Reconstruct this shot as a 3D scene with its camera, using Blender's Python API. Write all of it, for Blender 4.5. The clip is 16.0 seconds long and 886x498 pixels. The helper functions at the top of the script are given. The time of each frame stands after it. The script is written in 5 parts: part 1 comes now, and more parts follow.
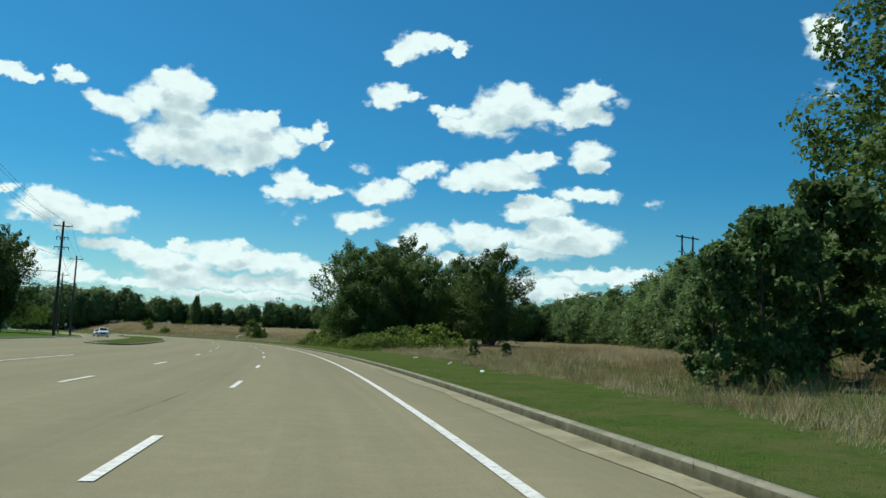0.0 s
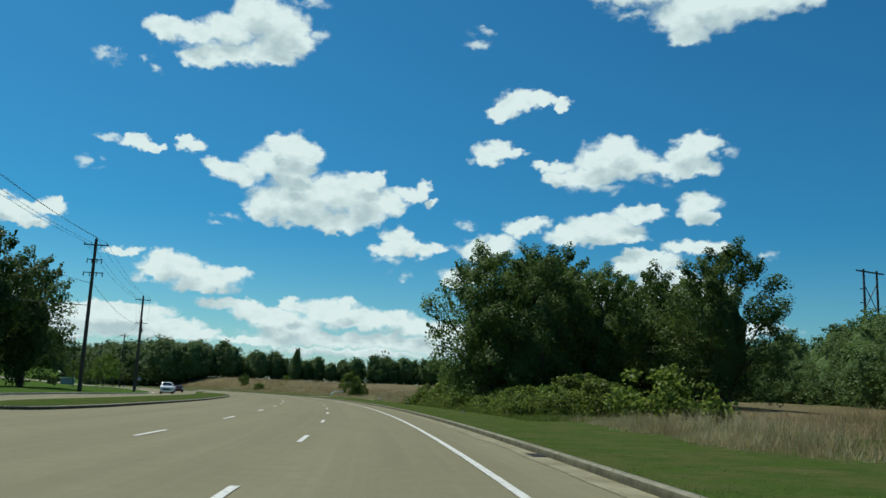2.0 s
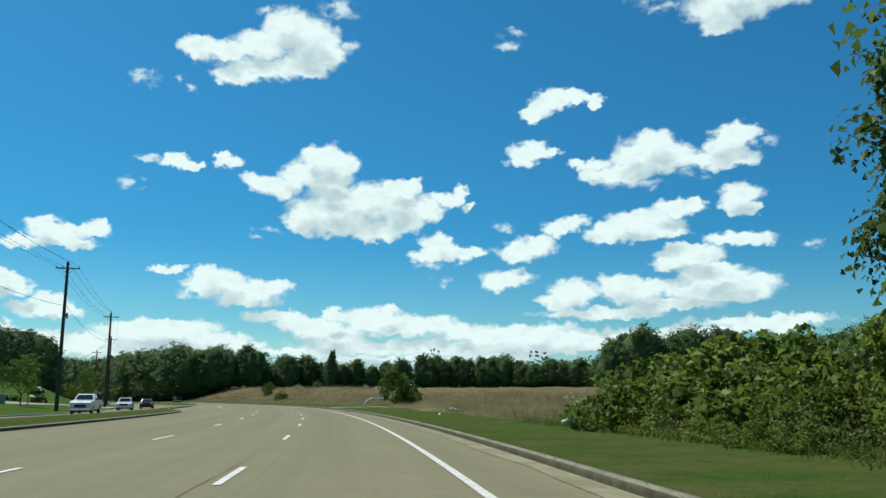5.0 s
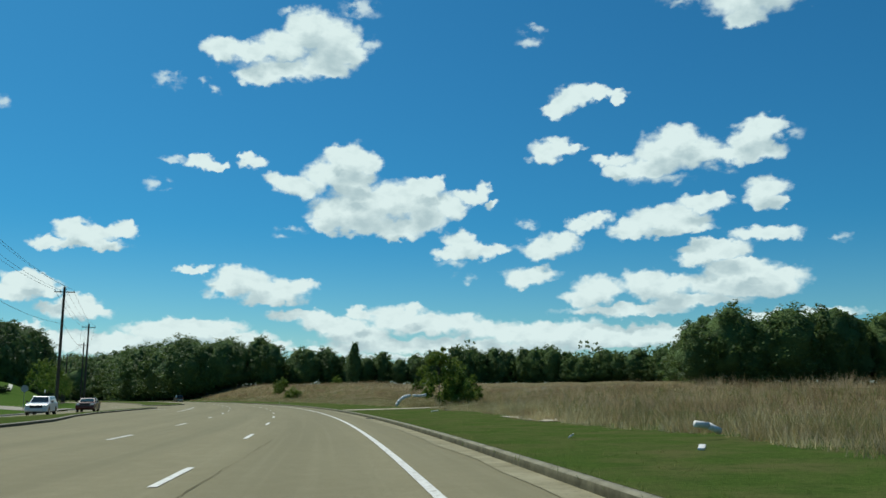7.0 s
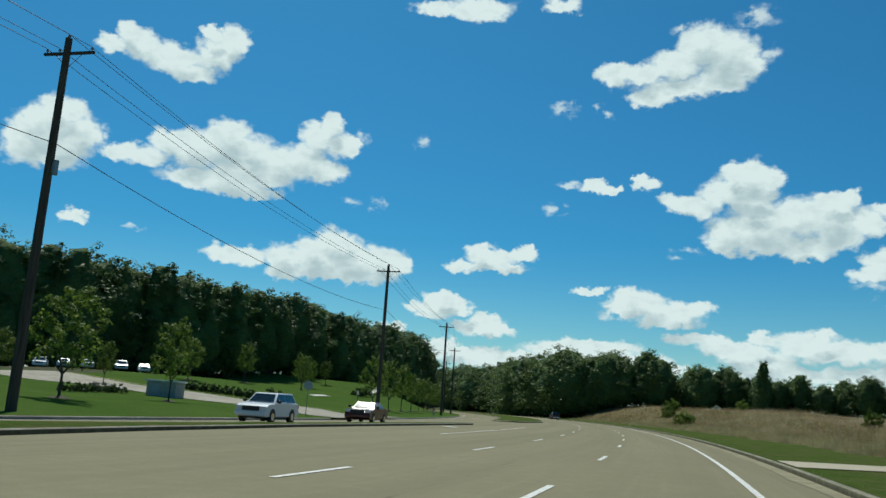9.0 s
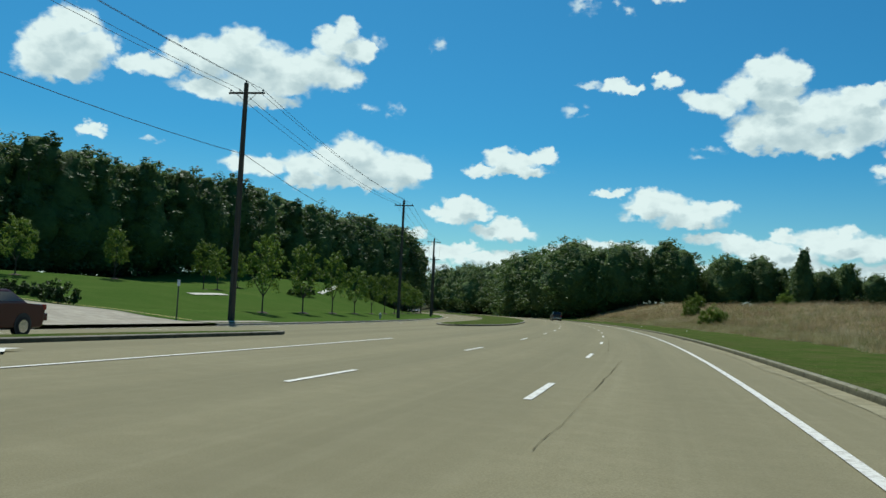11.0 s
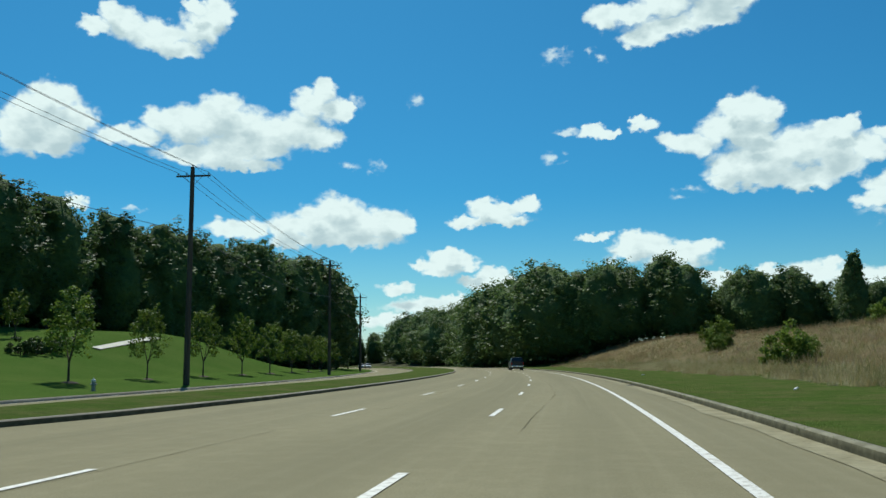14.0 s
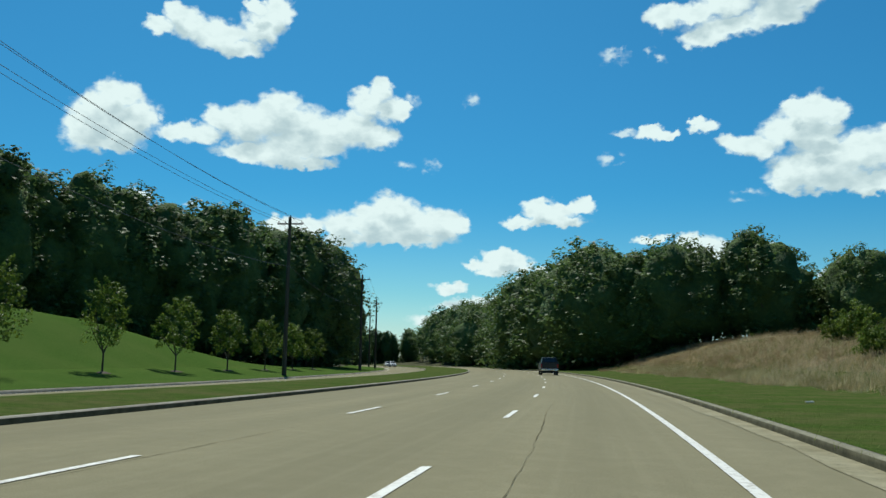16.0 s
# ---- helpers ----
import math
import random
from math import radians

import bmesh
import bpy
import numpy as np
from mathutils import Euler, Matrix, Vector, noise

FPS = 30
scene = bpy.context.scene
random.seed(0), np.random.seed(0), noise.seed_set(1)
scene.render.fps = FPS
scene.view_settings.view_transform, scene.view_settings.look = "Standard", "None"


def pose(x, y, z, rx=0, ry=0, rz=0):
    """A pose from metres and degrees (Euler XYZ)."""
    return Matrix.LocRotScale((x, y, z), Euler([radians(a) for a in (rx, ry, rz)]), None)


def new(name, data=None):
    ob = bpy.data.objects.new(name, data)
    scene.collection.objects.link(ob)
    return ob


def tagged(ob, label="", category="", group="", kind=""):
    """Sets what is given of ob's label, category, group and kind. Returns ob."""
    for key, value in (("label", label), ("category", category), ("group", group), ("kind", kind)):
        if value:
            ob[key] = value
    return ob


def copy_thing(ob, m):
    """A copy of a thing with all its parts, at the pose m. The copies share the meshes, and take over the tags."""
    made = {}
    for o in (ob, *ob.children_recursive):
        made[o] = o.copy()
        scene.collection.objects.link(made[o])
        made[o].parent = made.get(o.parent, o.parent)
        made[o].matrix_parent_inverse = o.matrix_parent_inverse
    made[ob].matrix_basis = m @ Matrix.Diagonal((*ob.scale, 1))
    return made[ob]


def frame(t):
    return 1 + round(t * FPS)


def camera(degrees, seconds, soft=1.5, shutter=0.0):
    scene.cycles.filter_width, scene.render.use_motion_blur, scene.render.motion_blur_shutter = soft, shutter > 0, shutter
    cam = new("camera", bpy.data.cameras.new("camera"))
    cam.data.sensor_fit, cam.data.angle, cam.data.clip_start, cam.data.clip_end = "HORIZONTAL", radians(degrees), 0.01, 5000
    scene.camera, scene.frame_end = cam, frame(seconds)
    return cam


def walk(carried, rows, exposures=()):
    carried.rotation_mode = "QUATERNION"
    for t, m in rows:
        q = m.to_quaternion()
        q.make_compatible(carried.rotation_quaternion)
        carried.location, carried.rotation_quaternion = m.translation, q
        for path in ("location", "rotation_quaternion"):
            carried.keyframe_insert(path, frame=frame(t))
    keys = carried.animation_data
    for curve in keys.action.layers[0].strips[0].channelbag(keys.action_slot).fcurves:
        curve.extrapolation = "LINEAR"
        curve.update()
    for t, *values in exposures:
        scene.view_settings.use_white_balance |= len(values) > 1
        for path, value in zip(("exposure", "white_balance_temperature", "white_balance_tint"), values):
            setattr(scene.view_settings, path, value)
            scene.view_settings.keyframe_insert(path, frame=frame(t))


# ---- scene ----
cam = camera(55.0, 16.0, soft=1.5)
PATH = [
    (0, 11.643, -77.725, 1.145, -2.94, 6.37, -2.33),
    (0.5, 10.784, -68.055, 1.139, -2.67, 8.13, -0.34),
    (1, 9.721, -58.265, 1.133, 0.14, 9.86, -1.08),
    (1.5, 8.448, -48.332, 1.127, 3.85, 11.12, -3.21),
    (2, 7.085, -38.313, 1.132, 4.19, 9.85, -2.38),
    (2.5, 5.607, -28.320, 1.137, 3.39, 10.23, -0.90),
    (3, 3.992, -18.401, 1.142, 2.87, 10.17, -0.38),
    (3.5, 2.251, -8.543, 1.146, -0.36, 9.89, 1.17),
    (4, 0.465, 1.295, 1.137, -0.84, 10.21, 0.73),
    (4.5, -1.375, 11.102, 1.128, 4.33, 11.02, -0.51),
    (4.7, -2.171, 15.000, 1.125, 6.34, 10.34, -0.28),
    (6.8, -11.460, 55.311, 1.094, 8.83, 9.60, 0.05),
    (7, -12.442, 59.008, 1.092, 8.92, 9.91, 0.15),
    (7.5, -14.923, 68.161, 1.093, 14.19, 9.89, 1.07),
    (8, -17.605, 77.215, 1.094, 21.31, 9.30, 0.60),
    (8.5, -20.543, 86.228, 1.149, 30.19, 10.59, -2.47),
    (8.7, -21.759, 89.833, 1.150, 33.44, 11.09, -3.41),
    (10.8, -35.752, 127.739, 1.167, 37.15, 4.89, -3.02),
    (11, -37.240, 131.356, 1.168, 36.24, 4.11, -2.75),
    (11.5, -40.955, 140.447, 1.168, 35.45, 3.34, -1.37),
    (12, -44.757, 149.501, 1.168, 34.84, 5.20, -0.85),
    (12.5, -48.611, 158.463, 1.167, 35.18, 5.85, -0.53),
    (13, -52.652, 167.366, 1.163, 35.01, 6.77, -0.32),
    (13.5, -56.703, 176.258, 1.159, 35.05, 7.32, 0.18),
    (14, -60.762, 184.904, 1.155, 35.69, 7.67, 0.53),
    (14.5, -64.784, 193.182, 1.151, 36.37, 7.95, 0.13),
    (15, -68.810, 201.220, 1.159, 37.30, 8.27, -0.86),
    (15.5, -73.067, 209.250, 1.166, 38.52, 8.05, -1.14),
    (16, -77.488, 217.347, 1.174, 39.14, 7.64, -0.87),
]
walk(cam, [(t, pose(x, y, z, 90 + p, r, w)) for t, x, y, z, w, p, r in PATH],
     [(0, 0.21, 6500, 6), (1.5, 0.0, 6500, 6), (3.5, 0.08, 6500, 6), (4.5, 0.22, 6500, 6), (7, 0.02, 6500, 6), (8.5, -0.04, 6500, 6), (11, 0.08, 6500, 6), (12.5, 0.14, 6500, 6), (14.5, 0.14, 6500, 6), (16, 0.14, 6500, 6)])

SUN_POWER = 4.0
SKY_LOW, SKY_HIGH = (0.475, 0.805, 0.84), (0.142, 0.59, 0.79)
SKY_HAZE = (0.70, 0.88, 1.04)
CLOUD_BASE, CLOUD_TOP = (4.3, 5.6, 6.0), (7.1, 8.35, 8.4)

# ---------------------------------------------------------------- light
SUN_AZ, SUN_EL = radians(51), radians(56)      # azimuth counted to the left of +y
to_sun = Vector((-math.sin(SUN_AZ) * math.cos(SUN_EL), math.cos(SUN_AZ) * math.cos(SUN_EL), math.sin(SUN_EL)))
sun_data = bpy.data.lights.new("sun", "SUN")
sun_data.energy, sun_data.angle, sun_data.color = SUN_POWER, radians(0.6), (0.97, 0.96, 0.87)
sun = new("sun", sun_data)
sun.rotation_euler = (-to_sun).to_track_quat("-Z", "Y").to_euler()

world = bpy.data.worlds.new("sky")
scene.world = world
world.use_nodes = True
wt = world.node_tree
wt.nodes.clear()


def wn(kind, **kw):
    n = wt.nodes.new(kind)
    for key, value in kw.items():
        if key == "operation":
            n.operation = value
        elif key == "inputs":
            for i, v in value.items():
                if isinstance(v, bpy.types.NodeSocket):
                    wt.links.new(v, n.inputs[i])
                else:
                    n.inputs[i].default_value = v
    return n


def wmath(op, a, b=0.0, c=0.0):
    n = wn("ShaderNodeMath", operation=op, inputs={0: a, 1: b, 2: c})
    return n.outputs[0]


def wvec(op, a, b=(0, 0, 0), c=(0, 0, 0)):
    n = wn("ShaderNodeVectorMath", operation=op, inputs={0: a, 1: b, 2: c})
    return n.outputs[1] if op in ("DOT_PRODUCT", "LENGTH") else n.outputs[0]


# clouds: each a few soft lobes (azimuth to the left of +y, elevation, two radii, all in degrees)
LOBES = {"puffy": [], "flat": [], "wisp": []}


def cloud(kind, *lobes):
    LOBES[kind] += lobes


cloud("puffy", (24.2, 22.5, 1.3, 0.8), (22.4, 22.5, 1.4, 0.7), (20.2, 23.0, 1.7, 1.0), (18.2, 24.1, 1.7, 1.3), (16.7, 23.5, 1.8, 1.5), (15.5, 22.9, 1.3, 0.9), (20.0, 21.4, 2.6, 0.7), (17.0, 21.9, 1.9, 0.7), (21.7, 20.9, 1.5, 0.5))
cloud("wisp", (19.8, 25.1, 0.7, 0.3))
cloud("wisp", (14.9, 25.6, 1.2, 0.5))
cloud("wisp", (27.6, 20.2, 0.8, 0.4), (26.9, 20.8, 0.2, 0.5), (25.2, 20.3, 0.3, 0.4), (24.7, 20.0, 0.5, 0.3), (13.9, 23.3, 0.7, 0.4))
cloud("puffy", (25.2, 15.1, 1.1, 0.4), (25.3, 15.5, 0.5, 0.3), (24.3, 15.0, 0.8, 0.3))
cloud("puffy", (21.9, 15.4, 1.0, 0.4), (22.3, 15.8, 0.5, 0.3))
cloud("wisp", (26.9, 15.3, 0.8, 0.2), (27.8, 13.6, 0.8, 0.3), (19.3, 10.9, 0.9, 0.3), (7.4, 8.0, 0.8, 0.3))
cloud("puffy", (19.9, 14.2, 1.0, 0.6), (18.6, 13.8, 1.4, 0.7), (16.6, 14.7, 1.9, 1.0), (15.5, 15.7, 1.6, 1.0), (14.2, 15.6, 1.0, 0.8), (16.3, 16.2, 0.8, 0.5), (15.1, 14.6, 1.7, 0.5), (16.1, 12.3, 1.9, 1.1), (16.8, 11.4, 1.1, 0.6))
cloud("puffy", (14.3, 12.6, 1.9, 1.4), (12.4, 13.1, 1.9, 1.2), (10.5, 13.0, 1.7, 1.3), (10.1, 14.1, 1.2, 0.5), (9.3, 14.4, 0.5, 0.5), (8.5, 12.6, 1.0, 0.9), (13.1, 11.4, 3.4, 0.6), (12.1, 10.8, 1.5, 0.4), (10.1, 11.8, 1.5, 0.7), (15.1, 13.9, 1.3, 0.6))
cloud("puffy", (7.1, 13.4, 1.0, 0.5), (6.2, 13.8, 0.5, 0.6), (5.6, 12.8, 0.5, 0.3))
cloud("puffy", (7.7, 10.4, 1.1, 0.7), (8.5, 9.6, 1.1, 0.5), (6.6, 9.8, 1.5, 0.5), (5.2, 9.9, 1.2, 0.4))
cloud("wisp", (8.5, 8.9, 0.8, 0.3))
cloud("puffy", (23.1, 7.2, 1.6, 0.6), (22.8, 7.9, 1.0, 0.6), (21.7, 7.4, 1.4, 0.9), (19.8, 7.0, 2.0, 0.7), (18.6, 7.3, 1.3, 0.5), (20.5, 6.4, 2.1, 0.4))
cloud("puffy", (25.8, 8.2, 0.7, 0.3), (24.8, 8.2, 0.6, 0.3))
cloud("flat", (18.3, 5.4, 2.0, 0.4), (16.5, 4.9, 2.0, 0.6), (14.5, 5.5, 0.9, 0.4), (14.7, 4.4, 2.2, 0.7), (12.1, 5.2, 1.9, 0.8), (11.0, 5.8, 0.8, 0.5), (9.9, 4.9, 2.3, 0.8), (7.6, 4.9, 1.7, 0.7), (6.1, 4.6, 1.1, 0.5))
cloud("flat", (12.8, 3.5, 4.4, 0.5), (8.3, 3.4, 4.1, 0.5), (16.4, 3.1, 2.9, 0.3), (10.5, 2.6, 4.8, 0.3))
cloud("flat", (27.2, 3.5, 1.6, 0.4), (25.7, 4.1, 1.3, 0.5), (24.1, 4.1, 2.0, 0.4), (22.3, 3.7, 2.1, 0.4), (24.3, 3.3, 4.1, 0.4), (20.6, 3.4, 1.8, 0.4), (28.4, 2.8, 1.9, 0.3))
cloud("puffy", (-0.4, 19.9, 1.4, 0.7), (0.6, 19.4, 0.9, 0.6), (1.2, 18.9, 0.7, 0.5), (-1.6, 20.2, 1.0, 0.5), (-2.4, 19.8, 1.2, 0.3), (-3.2, 19.4, 0.5, 0.3))
cloud("puffy", (1.2, 16.5, 1.6, 0.6), (1.8, 16.1, 0.9, 0.6), (-0.0, 16.5, 1.1, 0.3))
cloud("puffy", (-2.9, 15.5, 1.2, 0.4), (-3.5, 14.7, 1.5, 0.5), (-4.9, 14.7, 1.9, 0.7), (-6.2, 15.8, 1.9, 1.2), (-7.2, 16.7, 1.3, 0.8), (-8.1, 15.7, 2.1, 1.0), (-10.0, 15.5, 2.1, 0.6), (-11.7, 16.5, 1.3, 0.9), (-12.7, 16.8, 1.3, 0.7), (-12.1, 15.3, 1.7, 0.6))
cloud("wisp", (-13.9, 16.3, 1.0, 0.4), (-9.6, 14.6, 1.1, 0.3), (-5.8, 14.0, 1.7, 0.3))
cloud("wisp", (3.2, 11.4, 0.7, 0.3), (2.8, 23.5, 0.9, 0.3), (-16.5, 9.6, 0.6, 0.2))
cloud("puffy", (1.9, 9.9, 1.5, 0.7), (0.7, 10.3, 1.2, 0.7), (-0.6, 11.4, 1.0, 0.5), (-1.6, 11.8, 0.9, 0.5))
cloud("puffy", (-3.8, 11.0, 1.5, 0.6), (-5.5, 11.7, 1.8, 0.7), (-7.0, 11.3, 1.9, 0.7), (-8.3, 12.4, 1.7, 0.6), (-9.4, 12.5, 1.0, 0.4), (-6.9, 10.7, 2.3, 0.4))
cloud("puffy", (-12.3, 13.0, 1.2, 0.8), (-12.1, 12.3, 0.9, 0.5), (-13.0, 12.1, 0.7, 0.4))
cloud("puffy", (-11.6, 10.2, 1.5, 0.5), (-13.0, 10.2, 1.6, 0.5))
cloud("puffy", (-8.2, 8.9, 1.5, 0.5), (-9.7, 9.2, 1.4, 0.5), (-10.8, 8.5, 1.1, 0.3))
cloud("puffy", (-9.4, 7.2, 2.3, 0.8), (-11.2, 7.4, 2.3, 0.9), (-5.9, 7.3, 1.9, 0.6), (-4.8, 7.6, 1.1, 0.5), (-12.7, 6.9, 1.5, 0.6), (-10.9, 6.6, 2.6, 0.3))
cloud("puffy", (-8.7, 4.3, 1.5, 0.8), (-10.0, 4.0, 1.9, 0.8), (-12.4, 4.8, 1.1, 0.5), (-15.0, 4.5, 1.0, 0.4), (-10.4, 3.5, 2.7, 0.4))
cloud("puffy", (2.9, 8.1, 1.8, 0.6), (3.7, 7.8, 1.1, 0.5))
cloud("flat", (-0.3, 3.9, 4.9, 0.7), (-5.9, 3.8, 3.7, 0.7), (3.4, 3.1, 3.0, 0.6))
cloud("puffy", (-6.7, 26.7, 1.8, 0.9), (-5.7, 27.4, 1.6, 0.6), (-9.3, 26.8, 2.3, 1.0), (-12.9, 25.0, 3.2, 1.3), (-11.8, 23.7, 1.3, 0.6), (-15.7, 25.3, 2.9, 1.1), (-18.5, 25.5, 2.5, 0.9), (-21.3, 25.7, 2.4, 0.6), (-23.6, 25.7, 1.4, 0.4))
cloud("wisp", (-8.1, 25.4, 1.6, 0.4))
cloud("puffy", (-27.2, 19.2, 1.1, 1.0), (-27.1, 20.2, 1.4, 0.6))
cloud("wisp", (-27.5, 16.4, 1.1, 0.4))
cloud("puffy", (35.2, 6.6, 1.6, 0.6), (35.9, 6.1, 1.3, 0.4), (34.6, 7.1, 0.9, 0.5))
cloud("puffy", (32.1, 5.4, 2.0, 0.5), (32.6, 5.6, 1.1, 0.4))
cloud("flat", (25.0, 4.6, 3.0, 0.5), (27.0, 3.8, 2.8, 0.4), (31.0, 3.6, 4.0, 0.5))
cloud("puffy", (-10.5, 8.0, 2.1, 0.8), (-12.5, 7.5, 1.9, 0.8), (-8.9, 9.5, 2.2, 0.4), (-4.5, 7.5, 1.6, 0.8), (-5.6, 6.9, 1.8, 0.6), (-1.5, 7.1, 1.6, 0.8), (-0.6, 6.5, 1.5, 0.5), (-3.3, 5.7, 4.0, 0.4), (-7.6, 6.1, 3.2, 0.4))
cloud("flat", (2.3, 4.3, 5.6, 0.7), (-4.7, 4.2, 5.4, 0.5), (-13.4, 5.0, 4.1, 0.4), (-1.4, 3.5, 5.9, 0.4))
cloud("puffy", (58.6, 20.9, 0.9, 0.5), (57.7, 21.9, 0.8, 0.7), (56.8, 21.3, 1.3, 0.9), (54.9, 20.8, 1.9, 0.9), (53.4, 20.1, 1.7, 0.6), (52.0, 21.5, 1.5, 1.0), (50.9, 22.6, 1.0, 0.8), (52.4, 22.8, 0.8, 0.4))
cloud("puffy", (57.1, 14.6, 1.2, 0.6), (55.8, 14.6, 1.4, 0.7), (54.4, 15.6, 1.3, 0.9), (52.8, 15.4, 1.6, 1.2), (50.5, 16.6, 1.5, 1.0), (51.1, 15.9, 1.6, 1.2), (48.9, 15.5, 1.7, 1.2), (49.9, 14.0, 2.2, 1.1), (52.4, 13.6, 2.2, 0.6))
cloud("puffy", (47.7, 14.3, 1.7, 0.9), (45.5, 15.5, 1.7, 1.2), (44.6, 17.2, 1.3, 0.9), (43.7, 18.2, 0.8, 0.8), (42.9, 16.8, 1.1, 0.8), (42.2, 17.0, 0.7, 0.5), (44.0, 15.1, 1.5, 0.8), (47.0, 15.3, 1.5, 1.0), (49.1, 13.1, 2.2, 0.4))
cloud("puffy", (62.2, 15.2, 1.3, 1.2), (61.0, 16.3, 1.3, 1.0), (62.6, 14.1, 1.5, 1.3), (60.6, 14.5, 1.7, 1.3), (59.6, 15.2, 1.2, 1.0), (61.5, 13.4, 2.0, 0.6))
cloud("wisp", (58.3, 15.5, 0.3, 0.4), (55.7, 9.9, 0.5, 0.2), (42.2, 13.2, 0.7, 0.3), (40.1, 13.2, 0.5, 0.4), (41.5, 17.7, 0.5, 0.5), (37.5, 17.6, 0.5, 0.4))
cloud("puffy", (50.3, 8.9, 1.2, 0.6), (48.6, 8.9, 1.3, 0.6))
cloud("puffy", (46.1, 9.2, 1.3, 1.0), (44.4, 9.7, 1.2, 0.9), (42.7, 10.4, 1.5, 0.9), (43.8, 9.1, 2.3, 1.0), (41.6, 9.4, 1.7, 1.1), (39.6, 9.4, 1.5, 1.1), (38.5, 9.3, 0.8, 0.8), (42.3, 8.2, 3.4, 0.5), (45.7, 8.2, 1.5, 0.4))
cloud("puffy", (34.1, 9.5, 1.0, 0.4), (32.7, 10.5, 1.1, 0.5), (32.2, 10.1, 1.5, 0.6), (30.6, 10.3, 1.1, 0.5), (29.7, 10.5, 0.8, 0.5), (32.0, 9.5, 2.3, 0.3))
cloud("puffy", (59.5, 10.0, 0.9, 0.3), (59.2, 10.4, 0.6, 0.3))
cloud("puffy", (35.4, 7.2, 1.1, 0.5), (34.6, 6.7, 1.5, 0.5), (36.4, 6.6, 1.4, 0.3), (33.7, 6.6, 0.8, 0.3))
cloud("puffy", (32.1, 5.9, 1.3, 0.4), (31.2, 5.6, 1.1, 0.3), (33.1, 5.5, 1.5, 0.3))
cloud("puffy", (38.7, 5.0, 1.1, 0.4))
cloud("flat", (36.7, 3.8, 2.9, 0.5), (35.0, 4.3, 1.1, 0.3), (38.4, 2.8, 2.7, 0.5), (33.5, 3.8, 1.5, 0.4), (36.1, 1.9, 3.4, 0.4))
cloud("flat", (32.6, 3.5, 2.6, 0.6), (30.1, 3.1, 2.2, 0.5), (26.7, 4.4, 3.0, 0.5), (24.1, 3.9, 3.7, 0.4))
cloud("puffy", (37.3, 26.2, 1.6, 0.5), (34.0, 26.3, 2.4, 0.7), (28.1, 26.8, 1.5, 0.5))
cloud("wisp", (2.5, 24.2, 0.9, 0.3))

sky = wn("ShaderNodeTexSky")
sky.sky_type, sky.sun_disc, sky.sun_elevation, sky.sun_rotation = "NISHITA", False, SUN_EL, -SUN_AZ
sky.altitude, sky.air_density, sky.dust_density, sky.ozone_density = 100, 1.0, 0.6, 2.5
way = wn("ShaderNodeTexCoord").outputs["Generated"]
way_xyz = wn("ShaderNodeSeparateXYZ", inputs={0: way})
az = wmath("MULTIPLY", wmath("ARCTAN2", wmath("MULTIPLY", way_xyz.outputs[0], -1.0), way_xyz.outputs[1]), 57.29578)
el = wmath("MULTIPLY", wmath("ARCSINE", way_xyz.outputs[2]), 57.29578)
spot = wn("ShaderNodeCombineXYZ", inputs={0: az, 1: el, 2: 0.0}).outputs[0]


def wnoise(vector, scale, detail, rough=0.55, stretch=(1, 1, 1)):
    n = wn("ShaderNodeTexNoise")
    n.inputs["Scale"].default_value, n.inputs["Detail"].default_value, n.inputs["Roughness"].default_value = scale, detail, rough
    wt.links.new(wvec("MULTIPLY", vector, stretch), n.inputs["Vector"])
    return n


def smooth(value, low, high, to_low=0.0, to_high=1.0):
    n = wn("ShaderNodeMapRange", inputs={0: value, 1: low, 2: high, 3: to_low, 4: to_high})
    n.interpolation_type = "SMOOTHSTEP"
    return n.outputs[0]


big = wnoise(spot, 0.38, 2.0, 0.5, (1, 1.3, 1))
fine = wnoise(spot, 1.3, 3.0, 0.5, (1, 1.25, 1))
billow = wnoise(spot, 0.85, 5.0, 0.5, (1, 1.6, 1))
warp = wvec("MULTIPLY_ADD", wvec("SUBTRACT", big.outputs["Color"], (0.5, 0.5, 0.5)), (1.3, 0.8, 0), spot)
warp = wvec("MULTIPLY_ADD", wvec("SUBTRACT", fine.outputs["Color"], (0.5, 0.5, 0.5)), (1.35, 1.15, 0), warp)


def nearness(point, lobes, soft):
    least = None
    for a, e, rx, ry in lobes:
        q = wvec("MULTIPLY_ADD", point, (1 / rx, 1 / ry, 0), (-a / rx, -e / ry, 0))
        d = wvec("LENGTH", q)
        least = d if least is None else wmath("SMOOTH_MIN", least, d, soft)
    return least


heaps = LOBES["puffy"] + LOBES["flat"]
d_here = nearness(warp, heaps, 0.38)
d_sunward = nearness(wvec("ADD", warp, (0.3, 1.15, 0)), heaps, 0.38)
d_wisp = nearness(warp, LOBES["wisp"], 0.1)
ragged = wmath("MULTIPLY_ADD", wmath("SUBTRACT", billow.outputs["Fac"], 0.5), 0.75, d_here)
cover = smooth(ragged, 0.72, 1.26, 1.0, 0.0)
wispy = wmath("MULTIPLY", smooth(d_wisp, 0.3, 1.5, 0.75, 0.0), smooth(billow.outputs["Fac"], 0.4, 0.62))
cover = wmath("MAXIMUM", cover, wispy)
lit = wmath("MULTIPLY_ADD", smooth(d_sunward, 0.15, 1.15), 0.9, wmath("MULTIPLY", wmath("SUBTRACT", billow.outputs["Fac"], 0.42), 1.5))
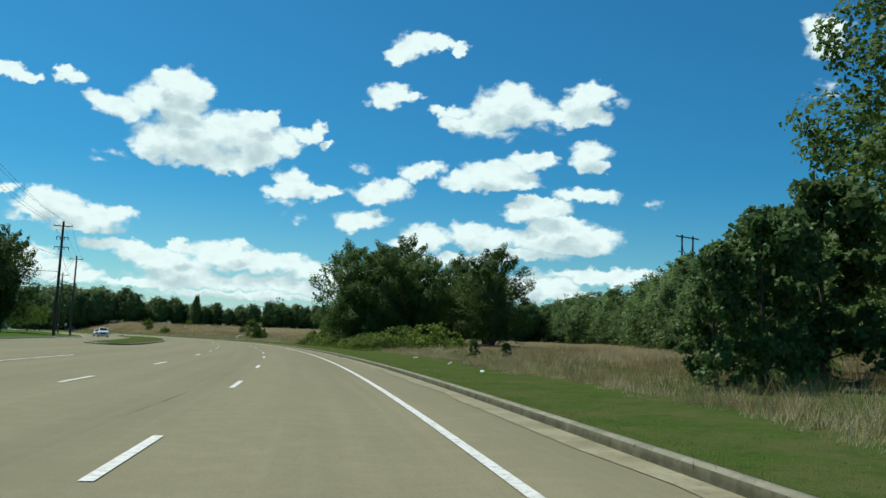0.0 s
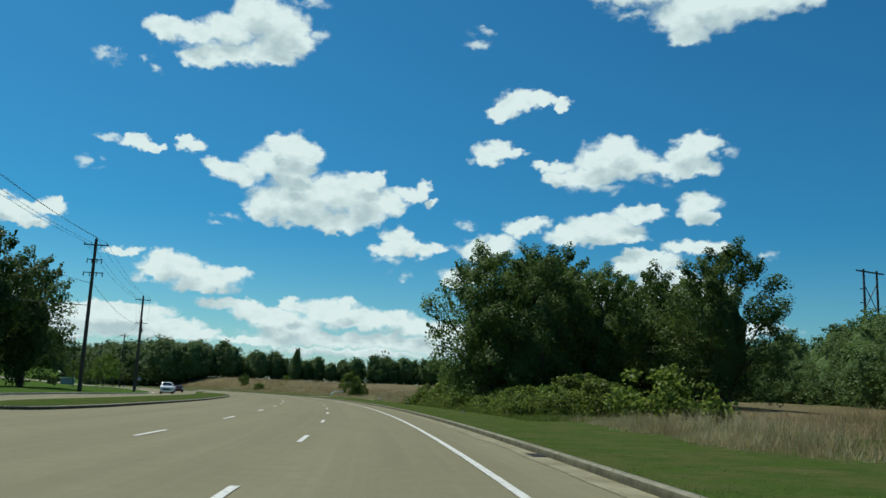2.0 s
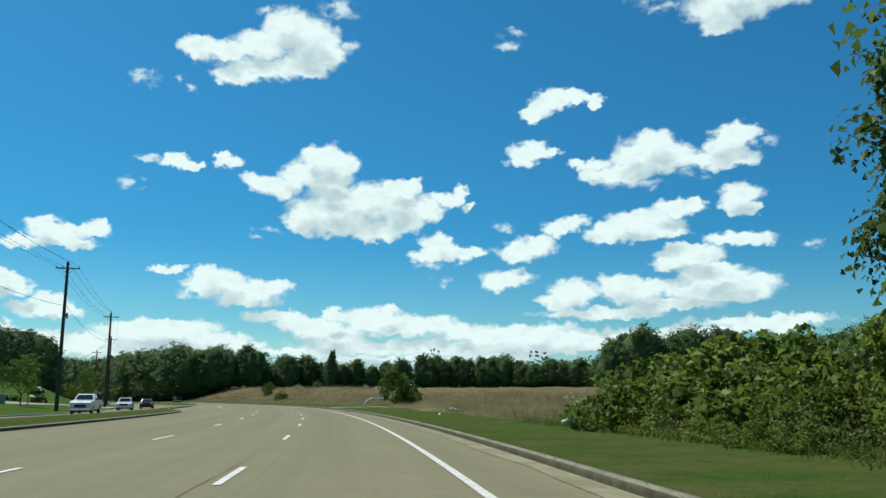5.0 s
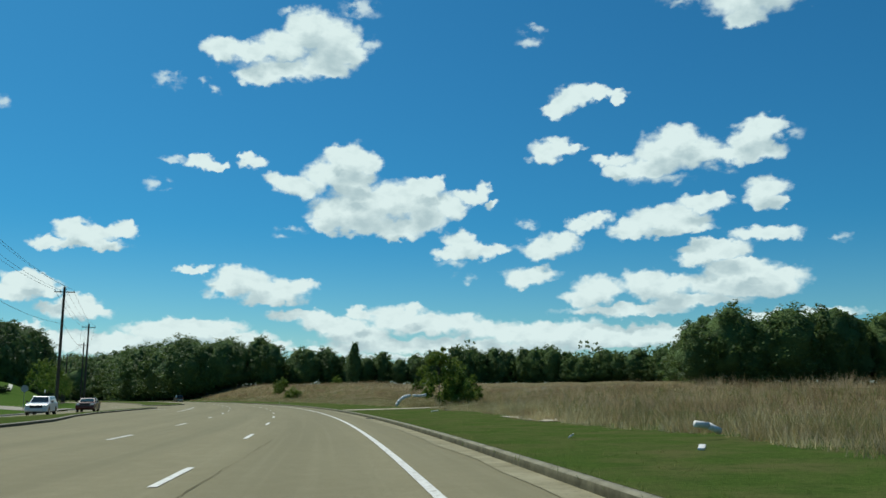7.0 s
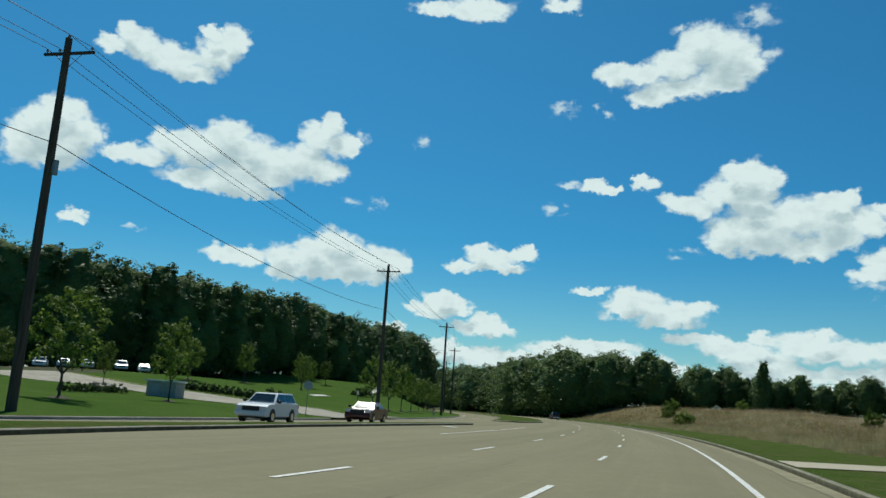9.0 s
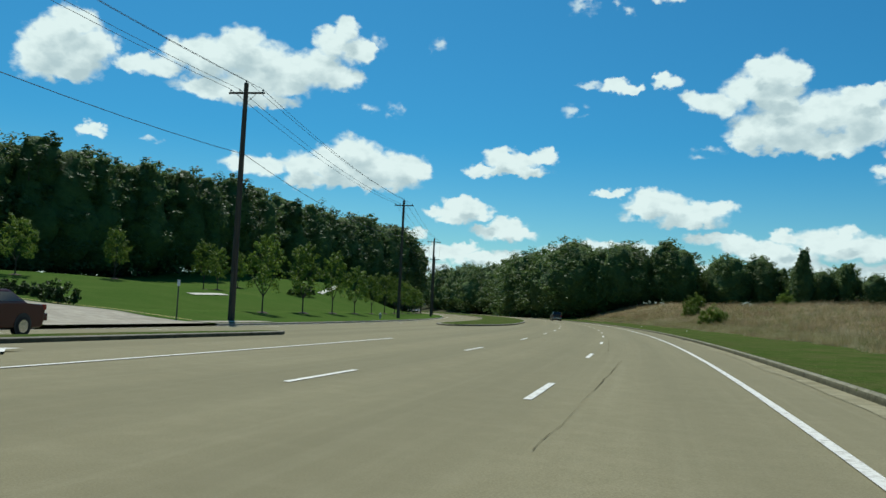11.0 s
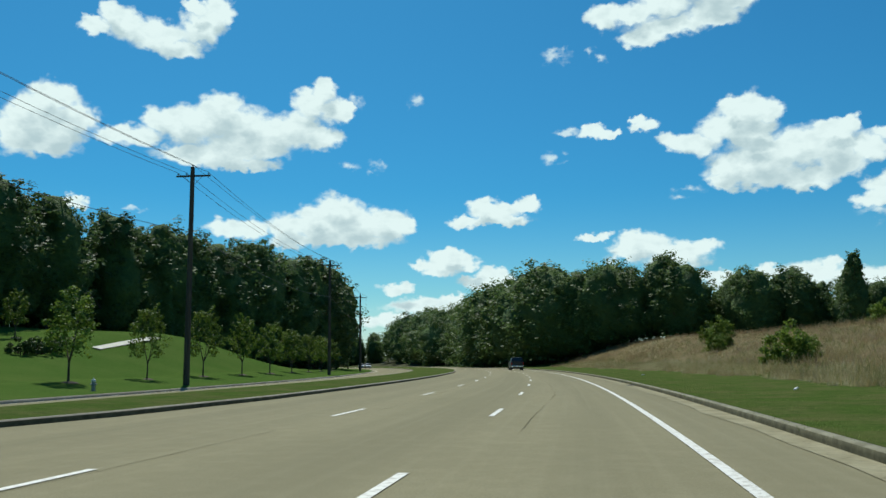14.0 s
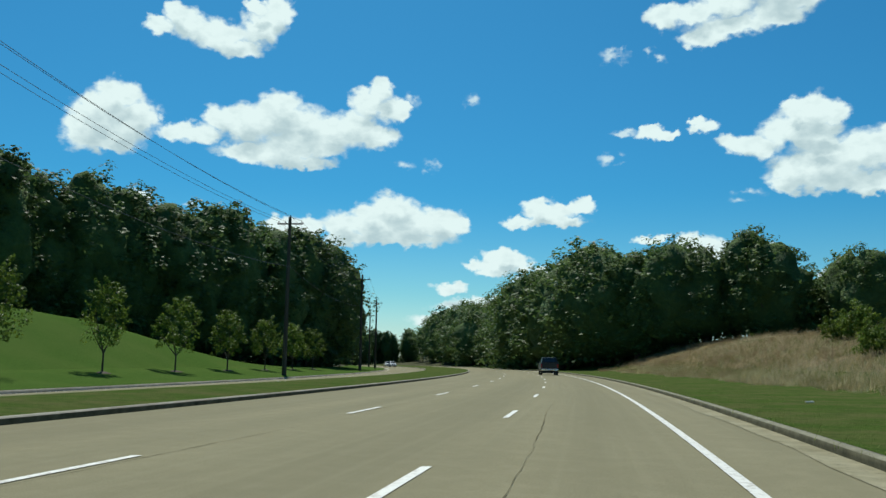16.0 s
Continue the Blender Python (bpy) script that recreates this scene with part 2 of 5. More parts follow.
lit = wmath("MINIMUM", wmath("MAXIMUM", lit, 0.0), 1.0)
cloud_colour = wn("ShaderNodeMix")
cloud_colour.data_type = "RGBA"
wt.links.new(lit, cloud_colour.inputs["Factor"])
cloud_colour.inputs[6].default_value, cloud_colour.inputs[7].default_value = (*CLOUD_BASE, 1), (*CLOUD_TOP, 1)
height = wn("ShaderNodeMix")
height.data_type = "RGBA"
wt.links.new(smooth(el, 0.0, 12.0), height.inputs["Factor"])
height.inputs[6].default_value, height.inputs[7].default_value = (*SKY_LOW, 1), (*SKY_HIGH, 1)
haze = wn("ShaderNodeMix")
haze.data_type = "RGBA"
wt.links.new(smooth(el, -1.0, 5.0), haze.inputs["Factor"])
haze.inputs[6].default_value = (*SKY_HAZE, 1)
wt.links.new(height.outputs[2], haze.inputs[7])
tint = wvec("MULTIPLY", sky.outputs[0], haze.outputs[2])
both = wn("ShaderNodeMix")
both.data_type = "RGBA"
wt.links.new(cover, both.inputs["Factor"])
wt.links.new(tint, both.inputs[6])
wt.links.new(cloud_colour.outputs[2], both.inputs[7])
back = wn("ShaderNodeBackground", inputs={0: both.outputs[2], 1: 0.1})
wt.links.new(back.outputs[0], wn("ShaderNodeOutputWorld").inputs[0])


# ---------------------------------------------------------------- materials
class Mat:
    """A node material with a Principled surface."""

    def __init__(self, name, colour=(0.5, 0.5, 0.5), rough=0.6, metal=0.0, spec=0.5):
        self.m = bpy.data.materials.new(name)
        self.m.use_nodes = True
        self.t = self.m.node_tree
        self.b = self.t.nodes["Principled BSDF"]
        self.b.inputs["Base Color"].default_value = (*colour, 1)
        self.b.inputs["Roughness"].default_value = rough
        self.b.inputs["Metallic"].default_value = metal
        self.b.inputs["Specular IOR Level"].default_value = spec

    def node(self, kind, **inputs):
        n = self.t.nodes.new(kind)
        for key, v in inputs.items():
            key = key.replace("_", " ")
            if isinstance(v, bpy.types.NodeSocket):
                self.t.links.new(v, n.inputs[key])
            else:
                n.inputs[key].default_value = v
        return n

    def coords(self, stretch=(1, 1, 1), world=True):
        src = self.t.nodes.new("ShaderNodeNewGeometry").outputs["Position"] if world else self.t.nodes.new("ShaderNodeTexCoord").outputs["Object"]
        n = self.t.nodes.new("ShaderNodeMapping")
        n.inputs["Scale"].default_value = stretch
        self.t.links.new(src, n.inputs["Vector"])
        return n.outputs[0]

    def noise(self, scale, detail=4.0, rough=0.55, stretch=(1, 1, 1), world=True):
        return self.node("ShaderNodeTexNoise", Vector=self.coords(stretch, world), Scale=scale, Detail=detail, Roughness=rough).outputs["Fac"]

    def ramp(self, fac, *stops):
        n = self.t.nodes.new("ShaderNodeValToRGB")
        while len(n.color_ramp.elements) < len(stops):
            n.color_ramp.elements.new(0.5)
        for e, (at, c) in zip(n.color_ramp.elements, stops):
            e.position, e.color = at, (*c, 1) if len(c) == 3 else c
        self.t.links.new(fac, n.inputs[0])
        return n.outputs[0]

    def mix(self, fac, a, b, blend="MIX"):
        n = self.t.nodes.new("ShaderNodeMix")
        n.data_type, n.blend_type = "RGBA", blend
        for i, v in ((0, fac), (6, a), (7, b)):
            if isinstance(v, bpy.types.NodeSocket):
                self.t.links.new(v, n.inputs[i])
            else:
                n.inputs[i].default_value = v if i == 0 else (*v, 1)
        return n.outputs[2]

    def colour(self, socket):
        self.t.links.new(socket, self.b.inputs["Base Color"])
        return self

    def bump(self, height, strength=0.3, distance=0.02):
        n = self.node("ShaderNodeBump", Height=height, Strength=strength, Distance=distance)
        self.t.links.new(n.outputs[0], self.b.inputs["Normal"])
        return self

    def see_through(self, socket, share):
        """Thin blades and leaves, through which part of the light passes."""
        self.colour(socket)
        pass_on = self.node("ShaderNodeBsdfTranslucent", Color=socket)
        blend = self.t.nodes.new("ShaderNodeMixShader")
        blend.inputs[0].default_value = share
        self.t.links.new(self.b.outputs[0], blend.inputs[1])
        self.t.links.new(pass_on.outputs[0], blend.inputs[2])
        self.t.links.new(blend.outputs[0], self.t.nodes["Material Output"].inputs[0])
        return self.m

    def island(self):
        return self.t.nodes.new("ShaderNodeNewGeometry").outputs["Random Per Island"]

    def each(self):
        return self.t.nodes.new("ShaderNodeObjectInfo").outputs["Random"]


def leafy(name, dark, mid, light, see=0.35, patch=0.5):
    """Leaves: diffuse with light passing through, each leaf and each tree a little different."""
    a = Mat(name, rough=0.55, spec=0.18)
    tone = a.ramp(a.island(), (0.0, dark), (0.55, mid), (1.0, light))
    tone = a.mix(a.ramp(a.noise(patch, 3), (0.35, (0, 0, 0)), (0.7, (0.55, 0.55, 0.55))), tone, light)
    hue = a.node("ShaderNodeHueSaturation", Color=tone)
    vary = a.node("ShaderNodeMapRange", Value=a.each())
    vary.inputs["To Min"].default_value, vary.inputs["To Max"].default_value = 0.75, 1.25
    a.t.links.new(vary.outputs[0], hue.inputs["Value"])
    return a.see_through(hue.outputs[0], see)


def make_materials():
    g = {}
    a = Mat("asphalt", rough=0.9, spec=0.08)
    grit = a.noise(55, 3, 0.7)
    blotch = a.noise(0.22, 5, 0.6)
    c = a.ramp(grit, (0.3, (0.179, 0.157, 0.094)), (0.7, (0.286, 0.258, 0.158)))
    c = a.mix(a.ramp(blotch, (0.35, (0, 0, 0)), (0.7, (0.5, 0.5, 0.5))), c, (0.2, 0.177, 0.106))
    c = a.mix(a.ramp(a.noise(2.2, 4, 0.6), (0.45, (0, 0, 0)), (0.75, (0.3, 0.3, 0.3))), c, (0.31, 0.278, 0.18))
    lane = a.node("ShaderNodeTexNoise", Vector=a.node("ShaderNodeMapping", Vector=a.t.nodes.new("ShaderNodeUVMap").outputs[0], Scale=(0.55, 0.012, 1)).outputs[0], Scale=1.0, Detail=3.0).outputs["Fac"]
    c = a.mix(a.ramp(lane, (0.36, (0.4, 0.4, 0.4)), (0.6, (0, 0, 0))), c, (0.158, 0.143, 0.086))
    streak = a.node("ShaderNodeTexNoise", Vector=a.node("ShaderNodeMapping", Vector=a.t.nodes.new("ShaderNodeUVMap").outputs[0], Scale=(5.0, 0.05, 1)).outputs[0], Scale=1.0, Detail=3.0).outputs["Fac"]
    c = a.mix(a.ramp(streak, (0.5, (0, 0, 0)), (0.72, (0.14, 0.14, 0.14))), c, (0.315, 0.292, 0.19))
    g["asphalt"] = a.colour(c).bump(grit, 0.5, 0.01).m
    a = Mat("road_paint", rough=0.6)
    worn = a.noise(9, 5, 0.7)
    g["paint"] = a.colour(a.ramp(worn, (0.32, (0.36, 0.32, 0.26)), (0.52, (0.70, 0.68, 0.62)))).bump(a.noise(60), 0.2, 0.004).m
    a = Mat("tar", (0.05, 0.043, 0.037), 0.95, 0.0, 0.0)
    g["tar"] = a.colour(a.ramp(a.noise(6, 4), (0.3, (0.075, 0.066, 0.042)), (0.7, (0.17, 0.15, 0.095)))).m
    a = Mat("concrete", rough=0.85, spec=0.3)
    c = a.ramp(a.noise(1.6, 6, 0.65), (0.3, (0.24, 0.21, 0.16)), (0.7, (0.42, 0.38, 0.30)))
    c = a.mix(a.ramp(a.noise(0.35, 4), (0.4, (0, 0, 0)), (0.65, (0.6, 0.6, 0.6))), c, (0.2, 0.17, 0.13))
    g["concrete"] = a.colour(c).bump(a.noise(40), 0.3, 0.006).m
    # Dark kerb faces: dirt, and on the medians also shade put into the colour.
    a = Mat("stained_shaded_concrete", rough=0.9, spec=0.1)
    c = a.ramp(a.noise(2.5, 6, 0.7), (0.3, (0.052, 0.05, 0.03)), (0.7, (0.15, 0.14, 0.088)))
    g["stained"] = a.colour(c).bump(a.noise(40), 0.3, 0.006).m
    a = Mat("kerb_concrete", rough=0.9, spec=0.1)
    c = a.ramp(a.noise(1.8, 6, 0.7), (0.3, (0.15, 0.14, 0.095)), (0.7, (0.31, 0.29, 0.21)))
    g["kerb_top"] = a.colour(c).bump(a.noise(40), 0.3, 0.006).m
    a = Mat("pale_path", rough=0.85, spec=0.2)
    g["pale"] = a.colour(a.ramp(a.noise(2.0, 5, 0.6), (0.3, (0.48, 0.46, 0.38)), (0.7, (0.62, 0.60, 0.52)))).bump(a.noise(40), 0.2, 0.004).m
    a = Mat("sandy_gutter", rough=0.95, spec=0.05)
    c = a.ramp(a.noise(1.1, 6, 0.7), (0.36, (0.215, 0.192, 0.118)), (0.62, (0.325, 0.295, 0.195)))
    c = a.mix(a.ramp(a.noise(7, 4, 0.7), (0.55, (0, 0, 0)), (0.7, (0.7, 0.7, 0.7))), c, (0.13, 0.115, 0.075))
    g["gutter"] = a.colour(c).bump(a.noise(40), 0.3, 0.006).m
    a = Mat("mown_grass", rough=0.9, spec=0.0)
    c = a.ramp(a.noise(14, 4, 0.7), (0.25, (0.037, 0.066, 0.015)), (0.75, (0.085, 0.130, 0.030)))
    c = a.mix(a.ramp(a.noise(0.6, 6, 0.65), (0.4, (0, 0, 0)), (0.66, (0.75, 0.75, 0.75))), c, (0.115, 0.108, 0.046))
    c = a.mix(a.ramp(a.noise(2.6, 4, 0.6), (0.5, (0, 0, 0)), (0.72, (0.5, 0.5, 0.5))), c, (0.026, 0.058, 0.014))
    g["grass"] = a.colour(c).bump(a.noise(45, 3), 0.8, 0.04).m
    a = Mat("lawn", rough=0.9, spec=0.0)
    c = a.ramp(a.noise(9, 4, 0.7), (0.25, (0.042, 0.080, 0.017)), (0.75, (0.082, 0.142, 0.032)))
    c = a.mix(a.ramp(a.noise(0.15, 3), (0.4, (0, 0, 0)), (0.75, (0.4, 0.4, 0.4))), c, (0.105, 0.14, 0.04))
    g["lawn"] = a.colour(c).bump(a.noise(30, 3), 0.8, 0.05).m
    a = Mat("field_soil", rough=0.9, spec=0.1)
    c = a.ramp(a.noise(1.3, 6, 0.7), (0.3, (0.12, 0.10, 0.045)), (0.55, (0.2, 0.15, 0.075)), (0.8, (0.34, 0.27, 0.14)))
    c = a.mix(a.ramp(a.noise(0.12, 3), (0.4, (0, 0, 0)), (0.7, (0.6, 0.6, 0.6))), c, (0.10, 0.11, 0.035))
    g["field"] = a.colour(c).bump(a.noise(7, 5), 1.0, 0.25).m
    a = Mat("woodland_floor", rough=0.9, spec=0.1)
    g["floor"] = a.colour(a.ramp(a.noise(0.8, 5), (0.3, (0.03, 0.04, 0.013)), (0.7, (0.075, 0.07, 0.03)))).m
    a = Mat("gravel", rough=0.9)
    g["gravel"] = a.colour(a.ramp(a.noise(5, 6, 0.75), (0.3, (0.3, 0.25, 0.17)), (0.7, (0.5, 0.44, 0.32)))).bump(a.noise(20), 0.6, 0.03).m
    a = Mat("bark", rough=0.9, spec=0.15)
    h = a.noise(9, 5, 0.6, (1, 1, 0.2), False)
    g["bark"] = a.colour(a.ramp(h, (0.3, (0.05, 0.038, 0.028)), (0.7, (0.15, 0.12, 0.09)))).bump(h, 0.7, 0.03).m
    a = Mat("pole_wood", rough=0.85, spec=0.2)
    h = a.noise(8, 5, 0.6, (1, 1, 0.06), False)
    g["pole"] = a.colour(a.ramp(h, (0.3, (0.045, 0.037, 0.03)), (0.7, (0.115, 0.095, 0.075)))).bump(h, 0.5, 0.02).m
    g["steel"] = Mat("galvanised_steel", (0.32, 0.33, 0.33), 0.5, 0.8).m
    g["rust"] = Mat("weathering_steel", (0.09, 0.085, 0.08), 0.7, 0.3).m
    g["wire"] = Mat("wire", (0.03, 0.03, 0.032), 0.5, 0.4).m
    g["ceramic"] = Mat("insulator", (0.17, 0.15, 0.14), 0.25).m
    g["leaf_grove"] = leafy("leaf_grove", (0.035, 0.075, 0.022), (0.068, 0.125, 0.032), (0.15, 0.215, 0.045), 0.42)
    g["leaf_oak"] = leafy("leaf_oak", (0.066, 0.115, 0.036), (0.09, 0.148, 0.042), (0.13, 0.19, 0.05), 0.4, 0.12)
    g["leaf_pine"] = leafy("leaf_pine", (0.062, 0.105, 0.036), (0.08, 0.13, 0.042), (0.1, 0.155, 0.048), 0.4, 0.12)
    g["leaf_young"] = leafy("leaf_young", (0.05, 0.1, 0.015), (0.1, 0.165, 0.024), (0.18, 0.24, 0.04), 0.45)
    g["leaf_vine"] = leafy("leaf_vine", (0.045, 0.085, 0.016), (0.105, 0.165, 0.028), (0.22, 0.27, 0.05), 0.45)
    g["leaf_hedge"] = leafy("leaf_hedge", (0.015, 0.04, 0.01), (0.03, 0.065, 0.016), (0.06, 0.1, 0.02), 0.2)
    a = Mat("dry_grass", rough=0.7, spec=0.2)
    tone = a.ramp(a.island(), (0.0, (0.15, 0.15, 0.05)), (0.3, (0.32, 0.25, 0.12)), (0.7, (0.46, 0.35, 0.18)), (1.0, (0.62, 0.51, 0.30)))
    tone = a.mix(a.ramp(a.noise(0.3, 4), (0.36, (0, 0, 0)), (0.6, (0.8, 0.8, 0.8))), tone, (0.21, 0.135, 0.08))
    tone = a.mix(a.ramp(a.noise(0.09, 4), (0.5, (0, 0, 0)), (0.68, (0.75, 0.75, 0.75))), tone, (0.66, 0.56, 0.36))
    g["dry"] = a.see_through(tone, 0.5)
    a = Mat("straw", rough=0.7, spec=0.2)
    tone = a.ramp(a.island(), (0.0, (0.2, 0.19, 0.06)), (0.35, (0.42, 0.35, 0.17)), (1.0, (0.72, 0.63, 0.4)))
    tone = a.mix(a.ramp(a.noise(0.45, 4), (0.42, (0, 0, 0)), (0.62, (0.8, 0.8, 0.8))), tone, (0.2, 0.16, 0.07))
    g["straw"] = a.see_through(tone, 0.5)
    a = Mat("weed", rough=0.7, spec=0.2)
    g["weed"] = a.see_through(a.ramp(a.island(), (0.0, (0.07, 0.10, 0.02)), (0.6, (0.15, 0.18, 0.045)), (1.0, (0.27, 0.26, 0.09))), 0.5)
    a = Mat("turf_blades", rough=0.7, spec=0.2)
    g["blade"] = a.see_through(a.ramp(a.island(), (0.0, (0.07, 0.115, 0.022)), (0.7, (0.14, 0.19, 0.04)), (1.0, (0.27, 0.28, 0.1))), 0.5)
    a = Mat("inner_foliage", rough=0.8, spec=0.1)
    h = a.noise(1.1, 5, 0.7, (1, 1, 1), False)
    g["core"] = a.colour(a.ramp(h, (0.3, (0.065, 0.108, 0.036)), (0.7, (0.11, 0.165, 0.05)))).bump(h, 1.0, 0.9).m
    g["white_paint"] = Mat("white_car_paint", (0.72, 0.73, 0.74), 0.25).m
    g["silver"] = Mat("silver_car_paint", (0.42, 0.43, 0.44), 0.3, 0.6).m
    g["maroon"] = Mat("dark_red_car_paint", (0.075, 0.012, 0.012), 0.25).m
    g["black_paint"] = Mat("black_car_paint", (0.012, 0.013, 0.015), 0.3).m
    g["glass"] = Mat("car_glass", (0.012, 0.014, 0.016), 0.06, 0.0, 0.7).m
    g["tyre"] = Mat("rubber", (0.018, 0.018, 0.018), 0.85).m
    g["chrome"] = Mat("chrome", (0.62, 0.63, 0.65), 0.22, 1.0).m
    g["red_lamp"] = Mat("red_lens", (0.32, 0.015, 0.012), 0.25).m
    g["clear_lamp"] = Mat("clear_lens", (0.7, 0.7, 0.68), 0.15).m
    g["plastic"] = Mat("black_plastic", (0.02, 0.02, 0.021), 0.6).m
    g["plate"] = Mat("number_plate", (0.6, 0.6, 0.58), 0.5).m
    a = Mat("white_plastic", rough=0.5)
    g["white"] = a.colour(a.ramp(a.noise(5, 4), (0.3, (0.5, 0.48, 0.44)), (0.55, (0.78, 0.77, 0.75)))).m
    a = Mat("beige_block", rough=0.85)
    g["beige"] = a.colour(a.ramp(a.noise(3, 4), (0.3, (0.3, 0.29, 0.26)), (0.7, (0.42, 0.4, 0.36)))).m
    g["sign_back"] = Mat("sign_back_aluminium", (0.36, 0.37, 0.38), 0.45, 0.6).m
    g["green_post"] = Mat("dark_green_post", (0.05, 0.06, 0.05), 0.6).m
    a = Mat("yellow_kerb_paint", rough=0.7)
    g["yellow"] = a.colour(a.ramp(a.noise(4, 4), (0.35, (0.35, 0.3, 0.2)), (0.55, (0.5, 0.35, 0.06)))).m
    g["mulch"] = Mat("mulch", (0.06, 0.04, 0.028), 0.95).m
    return g


M = make_materials()


# ---------------------------------------------------------------- the road's line
# s runs along the right-hand edge line, d to the left of it
BEND = (1.33, 1.31, 1.30, 1.29, 1.36, 1.44, 1.43, 1.20, 1.14, 1.18, 1.24, 1.29, 1.33, 1.35, 1.38, 1.40, 1.42)
S_GRID = np.arange(-1500.0, 1501.0, 1.0)
_k = np.interp(S_GRID, np.arange(-40, 601, 40), BEND) / 1000
_k[(S_GRID < -120) | (S_GRID > 640)] = 0
TURN = np.concatenate(([0], np.cumsum((_k[1:] + _k[:-1]) / 2)))
TURN += 0.1233 - TURN[1500]
_mid = (TURN[1:] + TURN[:-1]) / 2
X_GRID = np.concatenate(([0], np.cumsum(-np.sin(_mid))))
Y_GRID = np.concatenate(([0], np.cumsum(np.cos(_mid))))
X_GRID += 10.463 - X_GRID[1500]
Y_GRID += -50.465 - Y_GRID[1500]


def at(s, d):
    """World x, y of the place s along the road and d to the left of its edge line (numbers or arrays)."""
    h = np.interp(s, S_GRID, TURN)
    return np.interp(s, S_GRID, X_GRID) - d * np.cos(h), np.interp(s, S_GRID, Y_GRID) - d * np.sin(h)


def heading(s):
    return float(np.interp(s, S_GRID, TURN))


def along(x, y):
    """The s and d of world places (arrays)."""
    x, y = np.atleast_1d(x).astype(float), np.atleast_1d(y).astype(float)
    s, d = np.empty_like(x), np.empty_like(x)
    for i in range(0, len(x), 4000):
        part_x, part_y = x[i:i + 4000, None], y[i:i + 4000, None]
        j = np.argmin((X_GRID[::4] - part_x) ** 2 + (Y_GRID[::4] - part_y) ** 2, axis=1) * 4
        dx, dy, h = part_x[:, 0] - X_GRID[j], part_y[:, 0] - Y_GRID[j], TURN[j]
        s[i:i + 4000] = S_GRID[j] - np.sin(h) * dx + np.cos(h) * dy
        d[i:i + 4000] = -np.cos(h) * dx - np.sin(h) * dy
    return s, d


def ease(v, low, high):
    u = np.clip((np.asarray(v, float) - low) / (high - low), 0, 1)
    return u * u * (3 - 2 * u)


def bank(s, d):
    """The far carriageway lies lower, towards the inside of the bend."""
    return np.interp(d, (12, 15, 19, 27.2, 30), (0, -0.06, -0.2, -0.5, -0.5)) * np.interp(s, (100, 175), (0.2, 1.0))


def terrain(s, d):
    """Height of the ground beside the road."""
    s, d = np.asarray(s, float), np.asarray(d, float)
    rise = np.interp(s, (-60, 60, 110, 190, 250, 300, 420, 600), BANK)
    right = 0.13 + 0.02 * np.clip(-d - 2, 0, 6) + rise * ease(-d, 7, 29) + 0.9 * ease(-d, 40, 120)
    mound = (4.7 * np.exp(-((s - 355) / 37) ** 2) + 1.6 * np.exp(-((s - 280) / 30) ** 2)) * ease(d, 34, 49) * (1 - ease(d, 75, 110))
    swell = 1.5 * ease(d, 36, 75) * ease(s, 150, 230)
    left = 0.13 + bank(s, d) * (1 - 0.84 * ease(d, 30, 36)) + 0.02 * np.clip(d - 27, 0, 6) + mound + swell
    rough = 0.25 * np.sin(0.13 * s + 0.2 * d) * np.sin(0.09 * d - 0.07 * s) * ease(np.abs(d - 12), 26, 50)
    return np.where(d < 12, right, left) + rough


BANK = (0.6, 0.8, 1.2, 1.6, 1.9, 3.9, 5.2, 5.2)


def ground_at(x, y):
    s, d = along(x, y)
    return float(terrain(s, d)[0])


# ---------------------------------------------------------------- building helpers
def mesh(name, verts, faces, mats, slots=None, smooth_shade=False):
    me = bpy.data.meshes.new(name)
    verts = np.asarray(verts, np.float32)
    if isinstance(faces, np.ndarray):
        n, k = faces.shape
        me.vertices.add(len(verts))
        me.vertices.foreach_set("co", verts.ravel())
        me.loops.add(n * k)
        me.loops.foreach_set("vertex_index", faces.ravel().astype(np.int32))
        me.polygons.add(n)
        me.polygons.foreach_set("loop_start", np.arange(0, n * k, k, dtype=np.int32))
        me.polygons.foreach_set("loop_total", np.full(n, k, np.int32))
        me.update(calc_edges=True)
    else:
        me.from_pydata([tuple(map(float, v)) for v in verts], [], faces)
    for m in mats if isinstance(mats, (list, tuple)) else [mats]:
        me.materials.append(m)
    if slots is not None:
        me.polygons.foreach_set("material_index", np.asarray(slots, np.int32))
    if smooth_shade:
        me.polygons.foreach_set("use_smooth", np.ones(len(me.polygons), bool))
    me.update()
    return me


def from_bm(name, bm, mats, smooth_shade=False):
    bmesh.ops.recalc_face_normals(bm, faces=bm.faces)
    me = bpy.data.meshes.new(name)
    bm.to_mesh(me)
    bm.free()
    for m in mats if isinstance(mats, (list, tuple)) else [mats]:
        me.materials.append(m)
    if smooth_shade:
        me.polygons.foreach_set("use_smooth", np.ones(len(me.polygons), bool))
    return me


def part(name, bm, material, parent, label="", smooth_shade=False, m=None):
    """A mesh of its own under a thing."""
    me = from_bm(name, bm, material, smooth_shade) if isinstance(bm, bmesh.types.BMesh) else bm
    ob = new(name, me)
    ob.parent = parent
    if m is not None:
        ob.matrix_basis = m
    if label:
        tagged(ob, label=label)
    return ob


